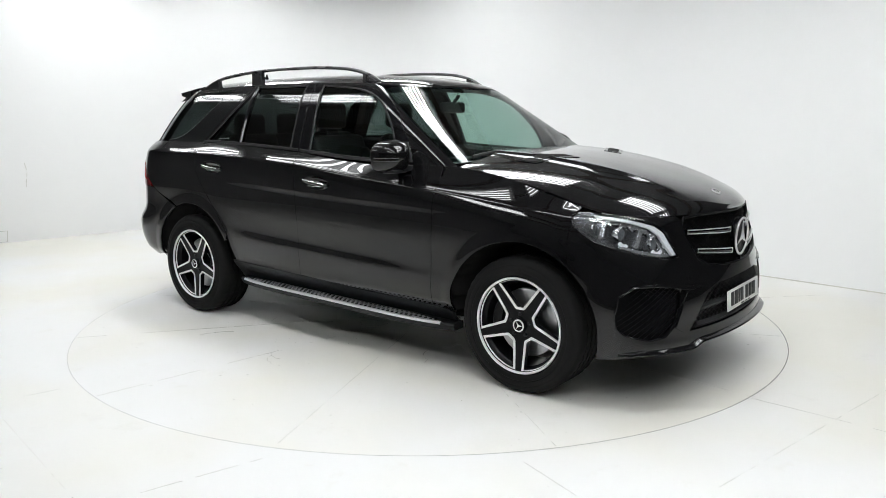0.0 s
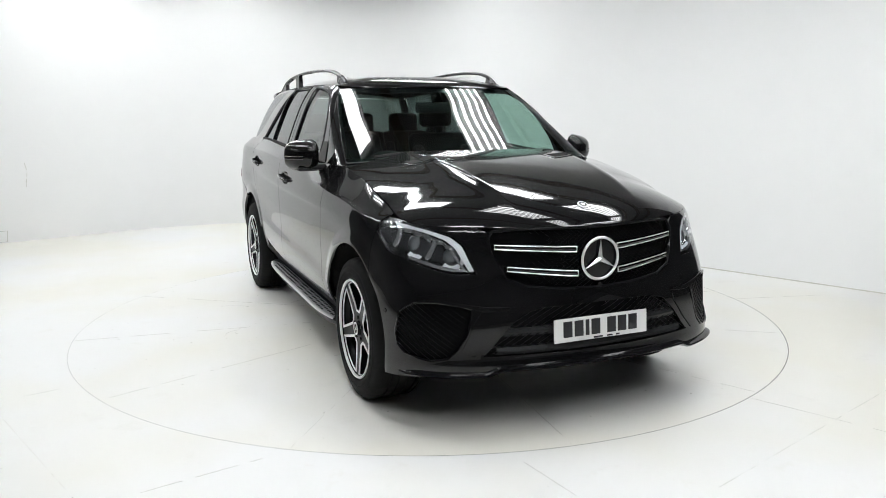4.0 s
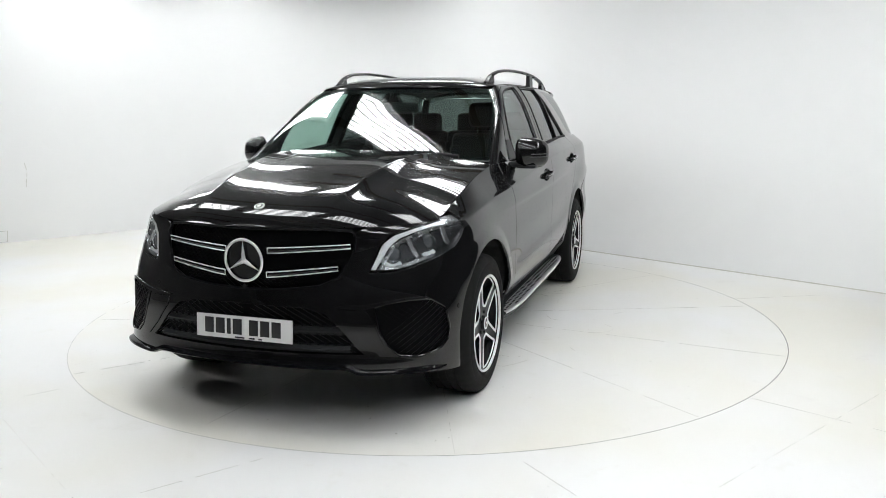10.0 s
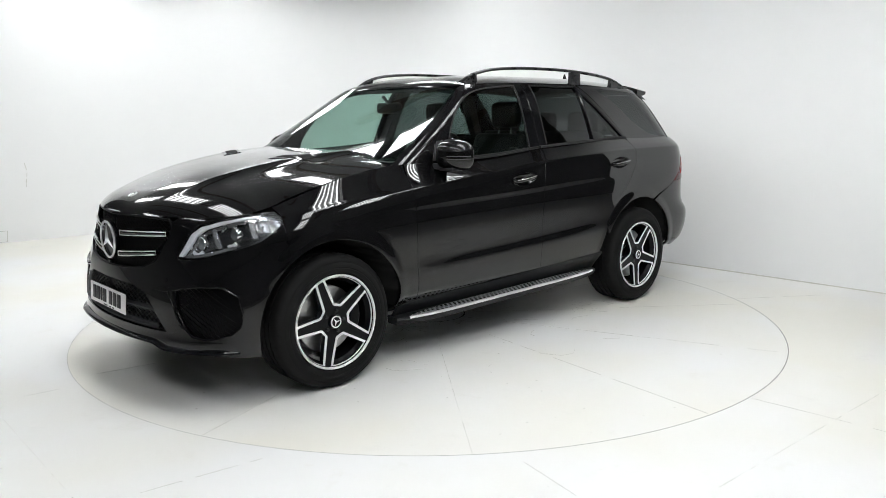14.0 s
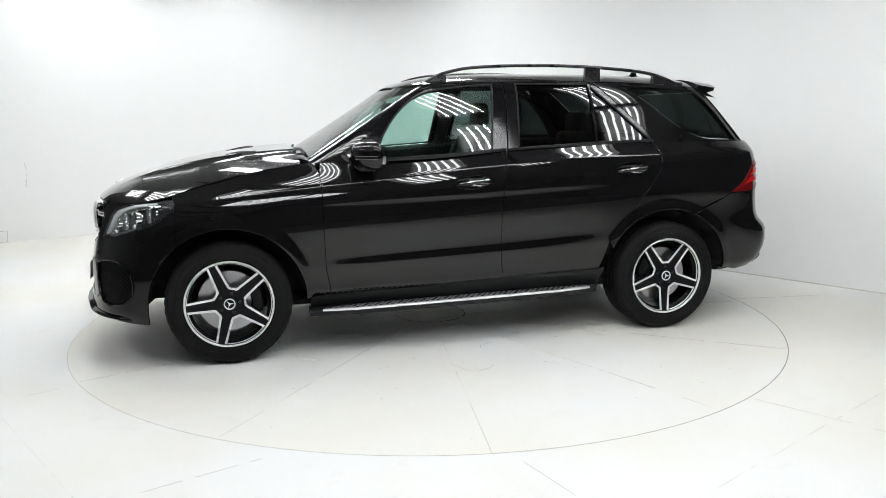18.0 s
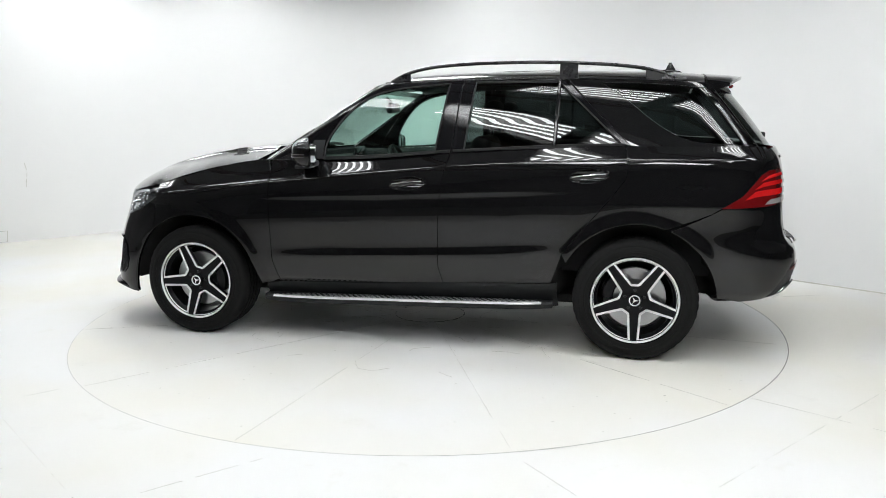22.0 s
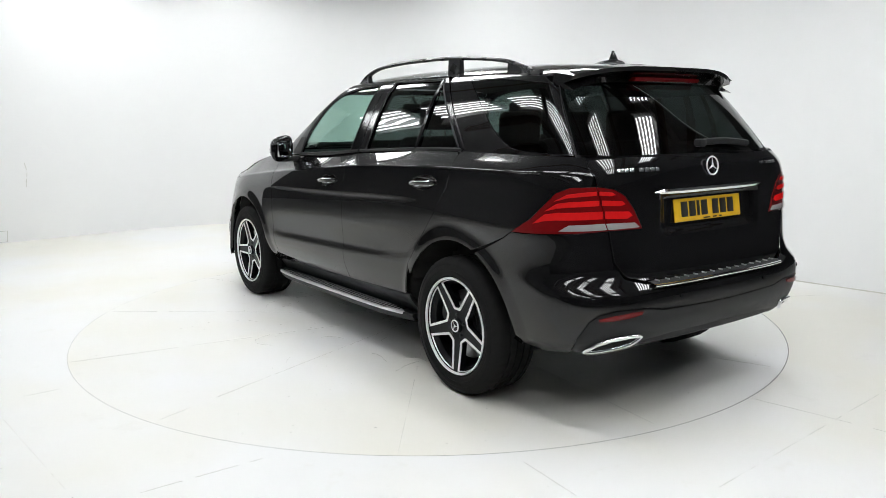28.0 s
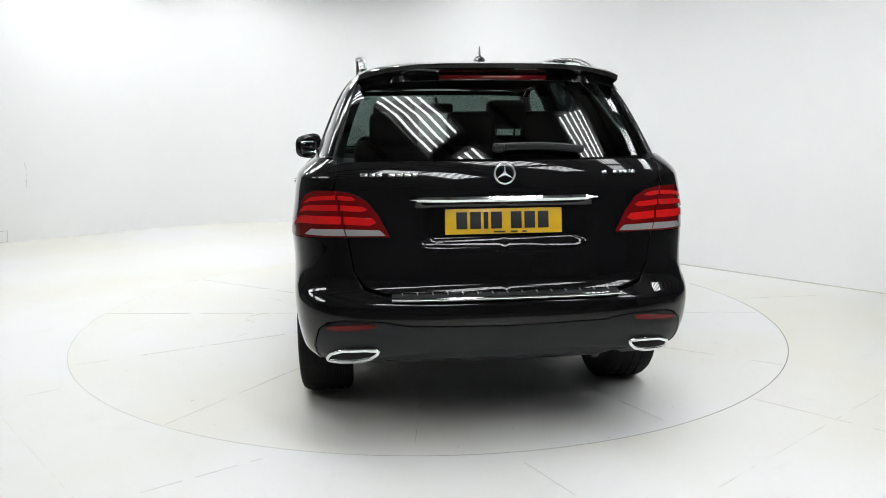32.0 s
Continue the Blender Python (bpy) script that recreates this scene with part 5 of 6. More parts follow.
    # door handles
    for x0, z0, x1, z1, hole in ((0.038, 1.042, -0.188, 1.066, CUP_F), (-1.075, 1.100, -1.302, 1.122, CUP_R)):
        hd = new("door_handle")
        hd.parent = car
        xm, zm = (x0 + x1) / 2, (z0 + z1) / 2
        cx, cz = np.mean([p[0] for p in hole]), np.mean([p[1] for p in hole])
        hollow = lambda Q: shell(Q) - np.c_[np.zeros(len(Q)), 0.034 * np.clip(1 - ((Q[:, 0] - cx) / 0.12) ** 2 - ((Q[:, 1] - cz) / 0.043) ** 2, 0, 1) ** 0.7, np.zeros(len(Q))]
        panel("cup", hollow, hole, M_PAINT, hd, side=side, flange=0, gap=-0.002, lift=-0.001, step=0.012)
        bm = bmesh.new()
        R = []
        for k in range(15):
            t = k / 14
            x, z = x0 + (x1 - x0) * t, z0 + (z1 - z0) * t
            p, nr = sp(x, z)
            lf = 0.004 + 0.034 * math.sin(math.pi * min(1, max(0, t))) ** 0.5
            hh = 0.008 + 0.0065 * math.sin(math.pi * t) ** 0.6
            c = p + nr * lf
            R.append([bm.verts.new(c + nr * (0.009 * math.cos(a)) + Vector((0, 0, hh * math.sin(a)))) for a in [j * math.tau / 10 for j in range(10)]])
        for a, b in zip(R, R[1:]):
            for j in range(10):
                bm.faces.new((a[j], a[(j + 1) % 10], b[(j + 1) % 10], b[j]))
        bm.faces.new(R[0][::-1])
        bm.faces.new(R[-1])
        part("grip", flipped(bm, side), M_PAINT, hd)
        bm = bmesh.new()
        R = []
        for k in range(1, 14):
            t = k / 14
            x, z = x0 + (x1 - x0) * t, z0 + (z1 - z0) * t
            p, nr = sp(x, z)
            c = p + nr * (0.0125 + 0.034 * math.sin(math.pi * t) ** 0.5) + Vector((0, 0, 0.0045))
            R.append([bm.verts.new(c + Vector((0, 0, d)) + nr * e) for d, e in ((0.0022, -0.0003), (0, 0.0016), (-0.0022, 0.0))])
        for a, b in zip(R, R[1:]):
            for j in range(2):
                bm.faces.new((a[j], a[j + 1], b[j + 1], b[j]))
        part("chrome_strip", flipped(bm, side), M_CHROME, hd, "chrome strip")
    # belt and window trims
    for nm, xs in (("belt_trim", np.linspace(0.62, -0.325, 24)), ("belt_trim", np.linspace(-0.345, -1.395, 24))):
        bm = bmesh.new()
        pts = []
        for x in xs:
            a = shell(np.array([[x, float(z_belt(x))]]))[0]
            b = flank(np.array([[x, float(z_belt(x)) + 0.012]]))[0]
            pts.append((x, max(a[1], b[1]) + 0.002, float(z_belt(x)) + 0.004))
        tube(bm, pts, 0.006, 8, 1.5)
        part(nm, flipped(bm, side), M_TRIM, car)
    for loop in (WIN_F, WIN_R):
        bm = bmesh.new()
        L = offset(densify(loop, 0.03), -0.004)
        X = flank(L)
        N = surf_normal(flank, L)
        N[N[:, 1] < 0] *= -1
        P = [Vector(x + n * 0.003) for x, n in zip(X, N)]
        rings = []
        for i, p in enumerate(P):
            d = (P[(i + 1) % len(P)] - P[i - 1]).normalized()
            nn = Vector(N[i])
            s2 = d.cross(nn).normalized()
            rings.append([bm.verts.new(p + s2 * 0.006 * math.cos(a) + nn * 0.004 * math.sin(a)) for a in [j * math.tau / 6 for j in range(6)]])
        for i in range(len(rings)):
            a, b = rings[i], rings[(i + 1) % len(rings)]
            for j in range(6):
                bm.faces.new((a[j], a[(j + 1) % 6], b[(j + 1) % 6], b[j]))
        part("window_seal", flipped(bm, side), M_TRIM, car)
    bm = bmesh.new()
    X = [flank(np.array([[-0.985 + 0.014 * t, 1.674 - 0.388 * t]]))[0] for t in np.linspace(0, 1, 8)]
    tube(bm, [(x, y + 0.001, z) for x, y, z in X], 0.011, 6, 1)
    part("window_bar", flipped(bm, side), M_GLOSSBLACK, car)
    # door mirror
    mr = new("door_mirror")
    mr.parent = car
    bm = bmesh.new()
    nu, nv = 20, 28
    G = []
    for i in range(nu + 1):
        th = math.pi * i / nu
        row = []
        for j in range(nv):
            ph = math.tau * j / nv
            sx, sy, sz = math.cos(th), math.sin(th) * math.cos(ph), math.sin(th) * math.sin(ph)
            pw = lambda v, e: math.copysign(abs(v) ** e, v)
            yy, zz = pw(sy, 0.62), pw(sz, 0.62)
            xx = sx * (0.105 if sx > 0 else 0.032)
            top = 1 - 0.10 * yy
            row.append(bm.verts.new((0.572 + xx - 0.036 * yy, 0.985 + 0.099 * yy * (1 - 0.10 * max(0, sx)), 1.240 + 0.094 * zz * (1 - 0.12 * yy) * (1 - 0.12 * max(0, sx)) - 0.004 * yy)))
        G.append(row)
    for a, b in zip(G, G[1:]):
        for j in range(nv):
            bm.faces.new((a[j], a[(j + 1) % nv], b[(j + 1) % nv], b[j]))
    bmesh.ops.remove_doubles(bm, verts=bm.verts, dist=0.0008)
    part("mirror_shell", flipped(bm, side), M_PAINT, mr)
    bm = bmesh.new()
    boxm(bm, (0, 0, 0), (0.006, 0.138, 0.118), 0.024, Matrix.Translation((0.539, 0.984, 1.240)) @ Matrix.Rotation(radians(20), 4, "Z"))
    part("mirror_glass", flipped(bm, side), M_MIRROR, mr, "reflecting mirror glass")
    bm = bmesh.new()
    boxm(bm, (0.600, 0.960, 1.158), (0.10, 0.120, 0.022), 0.010)
    boxm(bm, (0.60, 0.895, 1.172), (0.12, 0.10, 0.034), 0.012)
    part("mirror_foot", flipped(bm, side), M_PLASTIC, mr)
    bm = bmesh.new()
    for dz in (0.0, -0.017):
        tube(bm, [(0.572 + 0.1058 * math.cos(a) - 0.036 * math.sin(a) ** 0.62, 0.985 + 0.0995 * math.sin(a) ** 0.62 * (1 - 0.10 * math.cos(a)), 1.236 + dz) for a in np.linspace(0.05, 1.4, 12)], 0.003, 6)
    part("indicator", flipped(bm, side), M_VENT, mr)
    # sail panel
    panel("sail_panel", flank, [(0.655, 1.205), (0.515, 1.203), (0.51, 1.318), (0.585, 1.318)], M_PLASTIC, car, side=side, flange=0.004, gap=0, lift=0.006, step=0.03)
    # roof rail
    rail = new("roof_rail")
    rail.parent = car
    bm = bmesh.new()
    rx = [0.13, 0.06, -0.02, -0.15, -0.33, -0.51, -0.75, -0.98, -1.24, -1.45, -1.58, -1.67]
    rz = [1.690, 1.728, 1.755, 1.780, 1.793, 1.799, 1.800, 1.795, 1.780, 1.758, 1.728, 1.694]
    fine = []
    for a in np.linspace(0, 1, 40):
        x = 0.13 + (-1.67 - 0.13) * a
        z = float(pchip(rx[::-1], rz[::-1], x))
        y = float(pchip([-1.7, -1.0, -0.5, 0.2], [0.585, 0.598, 0.590, 0.555], x))
        fine.append((x, y, z))
    tube(bm, fine, 0.020, 10, 0.55)
    part("bar", flipped(bm, side), M_SATIN, rail)
    for xa, xb in ((0.17, 0.0), (-0.98, -1.09), (-1.50, -1.74)):
        bm = bmesh.new()
        R = []
        for x in np.linspace(xa, xb, 6):
            y = float(pchip([-1.7, -1.0, -0.5, 0.2], [0.585, 0.598, 0.590, 0.555], x))
            zt = float(pchip(rx[::-1], rz[::-1], np.clip(x, -1.67, 0.13)))
            zb = float(roof(np.array([[x, y / float(flank(np.array([[x, float(z_eave(x))]]))[0][1])]]))[0][2]) - 0.012
            zt = max(zt, zb + 0.008)
            R.append([bm.verts.new((x, y + d, z)) for d, z in ((-0.016, zb), (0.018, zb), (0.014, zt), (-0.012, zt))])
        for a, b in zip(R, R[1:]):
            for j in range(4):
                bm.faces.new((a[j], a[(j + 1) % 4], b[(j + 1) % 4], b[j]))
        bm.faces.new(R[0][::-1])
        bm.faces.new(R[-1])
        part("foot", flipped(bm, side), M_SATIN, rail)
    # running board
    rbd = new("running_board")
    rbd.parent = car
    yo = lambda x: 0.945 - 0.045 * abs((x + 0.02) / 0.92) ** 6
    zo = lambda x: 0.287 + 0.034 * (0.9 - x) / 1.8
    bm = bmesh.new()
    R = []
    for x in np.linspace(0.96, -0.98, 30):
        z, y = zo(x), yo(x)
        R.append([bm.verts.new((x, a, b)) for a, b in ((0.78, z + 0.004), (y - 0.012, z), (y - 0.004, z - 0.012), (y - 0.02, z - 0.042), (0.78, z - 0.040))])
    for a, b in zip(R, R[1:]):
        for j in range(5):
            bm.faces.new((a[j], a[(j + 1) % 5], b[(j + 1) % 5], b[j]))
    bm.faces.new(R[0][::-1])
    bm.faces.new(R[-1])
    part("board", flipped(bm, side), M_PLASTIC, rbd)
    bm = bmesh.new()
    R = []
    for x in np.linspace(0.885, -0.915, 40):
        z, y = zo(x), yo(x)
        R.append([bm.verts.new((x, a, b)) for a, b in ((y - 0.014, z + 0.006), (y - 0.003, z + 0.004), (y + 0.002, z - 0.006), (y - 0.005, z - 0.010))])
    for a, b in zip(R, R[1:]):
        for j in range(3):
            bm.faces.new((a[j], a[j + 1], b[j + 1], b[j]))
    part("edge_strip", flipped(bm, side), M_BRIGHT, rbd, "bright aluminium edge strip")
    bm = bmesh.new()
    R = []
    for x in np.linspace(0.87, -0.90, 30):
        z, y = zo(x), yo(x)
        yi = 0.845 + 0.06 * abs((x + 0.02) / 0.92) ** 8
        R.append([bm.verts.new((x, a, b)) for a, b in ((min(yi, y - 0.02), z + 0.0075), (y - 0.012, z + 0.0068))])
    for a, b in zip(R, R[1:]):
        bm.faces.new((a[0], a[1], b[1], b[0]))
    part("tread_plate", flipped(bm, side), M_TREAD, rbd, "aluminium tread plate with rubber studs")
    V, F = [], []
    for i, x in enumerate(np.linspace(0.82, -0.86, 46)):
        for j in range(3):
            xx, yy, zz = x + (0.018 if j % 2 else 0), 0.862 + 0.026 * j, zo(x) + 0.007
            if yy > yo(x) - 0.022:
                continue
            b = len(V)
            V += [(xx + 0.0115 * math.cos(a), yy + 0.0085 * math.sin(a), zz) for a in [k * math.tau / 8 for k in range(8)]]
            V += [(xx + 0.0105 * math.cos(a), yy + 0.0078 * math.sin(a), zz + 0.0015) for a in [k * math.tau / 8 for k in range(8)]]
            F += [(b + k, b + (k + 1) % 8, b + 8 + (k + 1) % 8, b + 8 + k) for k in range(8)] + [tuple(b + 8 + k for k in range(8))]
    if side == "right":
        V, F = [(x, -y, z) for x, y, z in V], [f[::-1] for f in F]
    raw("stud", V, F, M_RUBBER, rbd, sharp=0)
    # bonnet air vent
    vent = panel("bonnet_vent", bonnet, [(1.315, 0.315), (1.182, 0.700), (1.305, 0.680), (1.425, 0.335)], M_GLOSSBLACK, car, side=side, flange=0.012, gap=0, lift=0.0035, step=0.012)
    for k in range(4):
        t0, t1 = 0.06 + 0.235 * k, 0.06 + 0.235 * k + 0.19
        P = lambda t, u: ((1.322 - 0.133 * t) * (1 - u) + (1.412 - 0.118 * t) * u, (0.325 + 0.37 * t) * (1 - u) + (0.342 + 0.335 * t) * u)
        panel("slot", bonnet, [P(t0, 0.12), P(t1, 0.12), P(t1, 0.88), P(t0, 0.88)], M_DARK, vent, side=side, flange=0.002, gap=0, lift=0.0055, step=0.012)
    # windscreen wiper
    bm = bmesh.new()
    pts = []
    for t in np.linspace(0, 1, 10):
        y = (0.62 - 0.62 * t) if side == "left" else (-0.08 - 0.56 * t)
        z = 1.222 + 0.022 * math.sin(t * math.pi)
        xw = float(x_wind(z)) - 0.12 * abs(y / 0.8) ** 3
        pts.append((xw + 0.018, y, z + 0.012))
    tube(bm, pts, 0.009, 6, 1.2)
    part("wiper", bm, M_PLASTIC, car)
    # side marker of the front wing and parking sensors
    for q, z in ((1.80, 0.575), (2.36, 0.66)):
        p, nr = sp(q, z)
        bm = bmesh.new()
        cyl(bm, 0.011, 0.010, 0.006, Matrix.Translation(p) @ nr.to_track_quat("Z", "Y").to_matrix().to_4x4(), 16)
        part("parking_sensor", flipped(bm, side), M_GLOSSBLACK, car)
    for q, z in ((-2.30, 0.645), (-2.80, 0.640)):
        p, nr = sp(q, z)
        bm = bmesh.new()
        cyl(bm, 0.011, 0.010, 0.006, Matrix.Translation(p) @ nr.to_track_quat("Z", "Y").to_matrix().to_4x4(), 16)
        part("parking_sensor", flipped(bm, side), M_GLOSSBLACK, car)

# cowl under the windscreen
bm = bmesh.new()
R = []
for y in np.linspace(0, 0.80, 16):
    xw = float(x_wind(1.215)) - 0.11 * (y / 0.8) ** 3
    R.append([bm.verts.new(p) for p in ((xw + 0.05, y, 1.232 - 0.03 * (y / 0.8) ** 2), (xw + 0.01, y, 1.214), (xw - 0.06, y, 1.20), (xw - 0.06, y, 1.14), (xw + 0.05, y, 1.14))])
for a, b in zip(R, R[1:]):
    for j in range(4):
        bm.faces.new((a[j], a[j + 1], b[j + 1], b[j]))
mirrored(bm)
part("cowl", bm, M_PLASTIC, car)

# roof spoiler, brake lamp, aerial
bm = bmesh.new()
R = []
for y in np.linspace(0, 0.615, 18):
    s = y / 0.615
    x0, x1 = -1.86, -2.115 + 0.125 * s ** 2.5
    zt = lambda x: float(roof(np.array([[x, min(0.98, y / 0.66)]]))[0][2]) + 0.006
    za, zb = zt(x0), zt(-2.0) - 0.12 * (-2.0 - x1)
    e = max(0.0, (s - 0.9) / 0.1)
    R.append([bm.verts.new(p) for p in ((x0, y, za - 0.004), (-2.0, y, zt(-2.0) - 0.01 * e), (x1, y, zb - 0.012 * s ** 4), (x1 + 0.004, y, zb - 0.020 - 0.012 * s ** 4), (x1 + 0.06, y, zb - 0.045), (-2.0, y, zb - 0.07 - 0.01 * e), (x0, y, za - 0.07))])
for a, b in zip(R, R[1:]):
    for j in range(7):
        bm.faces.new((a[j], a[(j + 1) % 7], b[(j + 1) % 7], b[j]))
bm.faces.new(R[-1])
mirrored(bm)
bmesh.ops.remove_doubles(bm, verts=bm.verts, dist=0.0005)
spoiler = part("roof_spoiler", bm, M_PAINT, car)
bm = bmesh.new()
R = []
for y in np.linspace(-0.25, 0.25, 16):
    x1 = -2.115 + 0.125 * (abs(y) / 0.615) ** 2.5 + 0.014
    R.append([bm.verts.new((x1 + a + 0.036, y, 1.645 + b)) for a, b in ((0, 0.009), (-0.003, 0), (0.006, -0.010), (0.04, -0.010), (0.04, 0.009))])
for a, b in zip(R, R[1:]):
    for j in range(5):
        bm.faces.new((a[j], a[(j + 1) % 5], b[(j + 1) % 5], b[j]))
bm.faces.new(R[0][::-1])
bm.faces.new(R[-1])
part("brake_lamp", bm, M_DEEPRED, spoiler, "dark red high brake lamp")
bm = bmesh.new()
R = []
for k, (x, w, h) in enumerate([(-1.52, 0.004, 0.004), (-1.56, 0.016, 0.014), (-1.62, 0.024, 0.028), (-1.68, 0.024, 0.034), (-1.74, 0.02, 0.024), (-1.77, 0.006, 0.004)]):
    zb = float(z_roof(x)) - 0.004
    R.append([bm.verts.new((x, w * math.cos(a), zb + h * math.sin(a))) for a in np.linspace(0, math.pi, 9)])
for a, b in zip(R, R[1:]):
    for j in range(8):
        bm.faces.new((a[j], a[j + 1], b[j + 1], b[j]))
aer = part("aerial", bm, M_GLOSSBLACK, car)
bm = bmesh.new()
R = []
for z, xa, xb, w in ((1.735, -1.615, -1.725, 0.007), (1.775, -1.645, -1.705, 0.0055), (1.800, -1.658, -1.690, 0.004), (1.817, -1.664, -1.680, 0.002)):
    R.append([bm.verts.new(p) for p in ((xa, 0, z), ((xa + xb) / 2, w, z), (xb, 0, z), ((xa + xb) / 2, -w, z))])
for a, b in zip(R, R[1:]):
    for j in range(4):
        bm.faces.new((a[j], a[(j + 1) % 4], b[(j + 1) % 4], b[j]))
bm.faces.new(R[-1])
part("fin", bm, M_GLOSSBLACK, aer)

# tailgate fittings
bm = bmesh.new()
R = []
for y in np.linspace(-0.425, 0.425, 24):
    x = -2.361 + 0.10 * (abs(y) / 0.66) ** 3.2
    h = 0.0115 - 0.004 * (abs(y) / 0.425) ** 6
    R.append([bm.verts.new((x + a, y, 1.117 + b)) for a, b in ((0.03, h), (0, h), (-0.006, 0), (0, -h), (0.03, -h))])
for a, b in zip(R, R[1:]):
    for j in range(5):
        bm.faces.new((a[j], a[(j + 1) % 5], b[(j + 1) % 5], b[j]))
bm.faces.new(R[0][::-1])
bm.faces.new(R[-1])
part("grip_strip", bm, M_CHROME, tailgate, "chrome strip over the number plate")
number_plate("rear_number_plate", (-2.330, 0, 1.017), -9, "rear", M_PLATEY, "yellow number plate with plain dark bars")
bm = bmesh.new()
star(bm, (-2.344, 0, 1.225), (-1, 0, 0.12), 0.044, 0.008, 0.0042)
part("emblem", bm, M_STAR, tailgate, "chrome star in a ring")
for y0, wds, zc, hh in ((0.620, (0.032, 0.022, 0.024, 0, 0.028, 0.028, 0.030, 0.020), 1.222, 0.0095), (-0.438, (0.026, 0, 0.022, 0.018, 0.018, 0.008, 0.018), 1.222, 0.0075)):
    y = y0
    for w in wds:
        if w:
            tab = shell(np.c_[np.linspace(QR, -2.2, 300), np.full(300, zc)])
            q = float(np.interp(abs(y - w / 2), tab[:, 1], np.linspace(QR, -2.2, 300)))
            p, nr = sp(q, zc)
            sgn = 1 if y > 0 else -1
            nr = Vector((nr.x, nr.y * sgn, nr.z))
            m = Matrix.Translation((p.x, p.y * sgn, p.z)) @ nr.to_track_quat("X", "Z").to_matrix().to_4x4()
            bm = bmesh.new()
            boxm(bm, (0.002, 0, 0), (0.006, w, hh * 2), 0.0015, m)
            part("badge_bar", bm, M_CHROME, tailgate)
        y -= (w or 0.016) + 0.006
bm = bmesh.new()
arm = []
for t in np.linspace(0, 1, 10):
    y, z = 0.01 - 0.375 * t, 1.335 - 0.012 * t + 0.010 * math.sin(math.pi * t)
    x = float(x_hatch(z)) + 0.10 * (abs(y) / 0.75) ** 5
    arm.append((x - 0.022, y, z))
tube(bm, arm, 0.014, 8, 1.25)
boxm(bm, (arm[0][0] + 0.0, 0.015, 1.333), (0.05, 0.05, 0.04), 0.012)
part("rear_wiper", bm, M_PLASTIC, tailgate)
# loading sill on the bumper
bm = bmesh.new()
R = []
for y in np.linspace(-0.50, 0.50, 30):
    k = 0.085 * (abs(y) / 0.70) ** 4
    R.append([bm.verts.new(p) for p in ((-2.372 + k, y, 0.7195), (-2.440 + k, y, 0.715), (-2.456 + k, y, 0.706), (-2.460 + k, y, 0.694), (-2.450 + k, y, 0.690))])
for a, b in zip(R, R[1:]):
    for j in range(4):
        bm.faces.new((a[j], a[j + 1], b[j + 1], b[j]))
lsill = part("loading_sill", bm, M_PLASTIC, car, "black loading sill with bright ribs and edge")
bm = bmesh.new()
tube(bm, [(-2.457 + 0.085 * (abs(y) / 0.70) ** 4, y, 0.703) for y in np.linspace(-0.50, 0.50, 30)], 0.0075, 8)
part("edge_strip", bm, M_CHROME, lsill, "chrome edge strip")
for i in range(15):
    y = -0.455 + 0.065 * i
    k = 0.085 * (abs(y) / 0.70) ** 4
    bm = bmesh.new()
    boxm(bm, (-2.406 + k, y, 0.7195), (0.060, 0.005, 0.007), 0.002)
    part("rib", bm, M_ALU, lsill)
# rear under-apron
bm = bmesh.new()
R = []
for y in np.linspace(0, 0.62, 14):
    k = 0.06 * (y / 0.62) ** 4
    dz = 0.03 * max(0, (y - 0.45) / 0.17)
    R.append([bm.verts.new(p) for p in ((-2.422 + k, y, 0.456), (-2.415 + k, y, 0.428), (-2.33 + k, y, 0.385 + dz), (-2.10, y, 0.34 + dz), (-1.9, y, 0.33 + dz))])
for a, b in zip(R, R[1:]):
    for j in range(4):
        bm.faces.new((a[j], a[j + 1], b[j + 1], b[j]))
mirrored(bm)
part("rear_apron", bm, M_PLASTIC, car)
bm = bmesh.new()
cyl(bm, 0.075, 0.075, 0.62, Matrix.Translation((-2.05, 0.30, 0.43)) @ Euler((math.pi / 2, 0, 0)).to_matrix().to_4x4(), 20)
cyl(bm, 0.075, 0.075, 0.62, Matrix.Translation((-2.05, -0.36, 0.43)) @ Euler((math.pi / 2, 0, 0)).to_matrix().to_4x4(), 20)
part("silencer", bm, M_STEEL, car)

# ---------------------------------------------------------------- cabin


def build_seat(y, x, rear=False):
    s = new("seat")
    s.parent = car
    w = 0.50 if not rear else 0.44
    bm = bmesh.new()
    boxm(bm, (x + 0.05, y, 0.70), (0.52, w, 0.16), 0.05, seg=3)
    part("cushion", bm, M_LEATHER, s)
    bm = bmesh.new()
    boxm(bm, (0, 0, 0.30), (0.13, w, 0.64), 0.055, Matrix.Translation((x - 0.22, y, 0.74)) @ Matrix.Rotation(radians(-16), 4, "Y"), seg=3)
    for sd in (-1, 1):
        boxm(bm, (0.04, sd * (w / 2 - 0.05), 0.28), (0.12, 0.09, 0.46), 0.04, Matrix.Translation((x - 0.22, y, 0.74)) @ Matrix.Rotation(radians(-16), 4, "Y"), seg=3)
    part("backrest", bm, M_LEATHER, s)
    bm = bmesh.new()
    hz = 1.475 if not rear else 1.40
    boxm(bm, (x - 0.43 if not rear else x - 0.41, y, hz), (0.10, 0.27, 0.19), 0.045, seg=3)
    part("headrest", bm, M_LEATHER, s)
    for sd in (-0.06, 0.06):
        bm = bmesh.new()
        tube(bm, [(x - 0.40, y + sd, hz - 0.22), (x - 0.425, y + sd, hz - 0.06)], 0.006, 6)
        part("headrest_post", bm, M_CHROME, s)


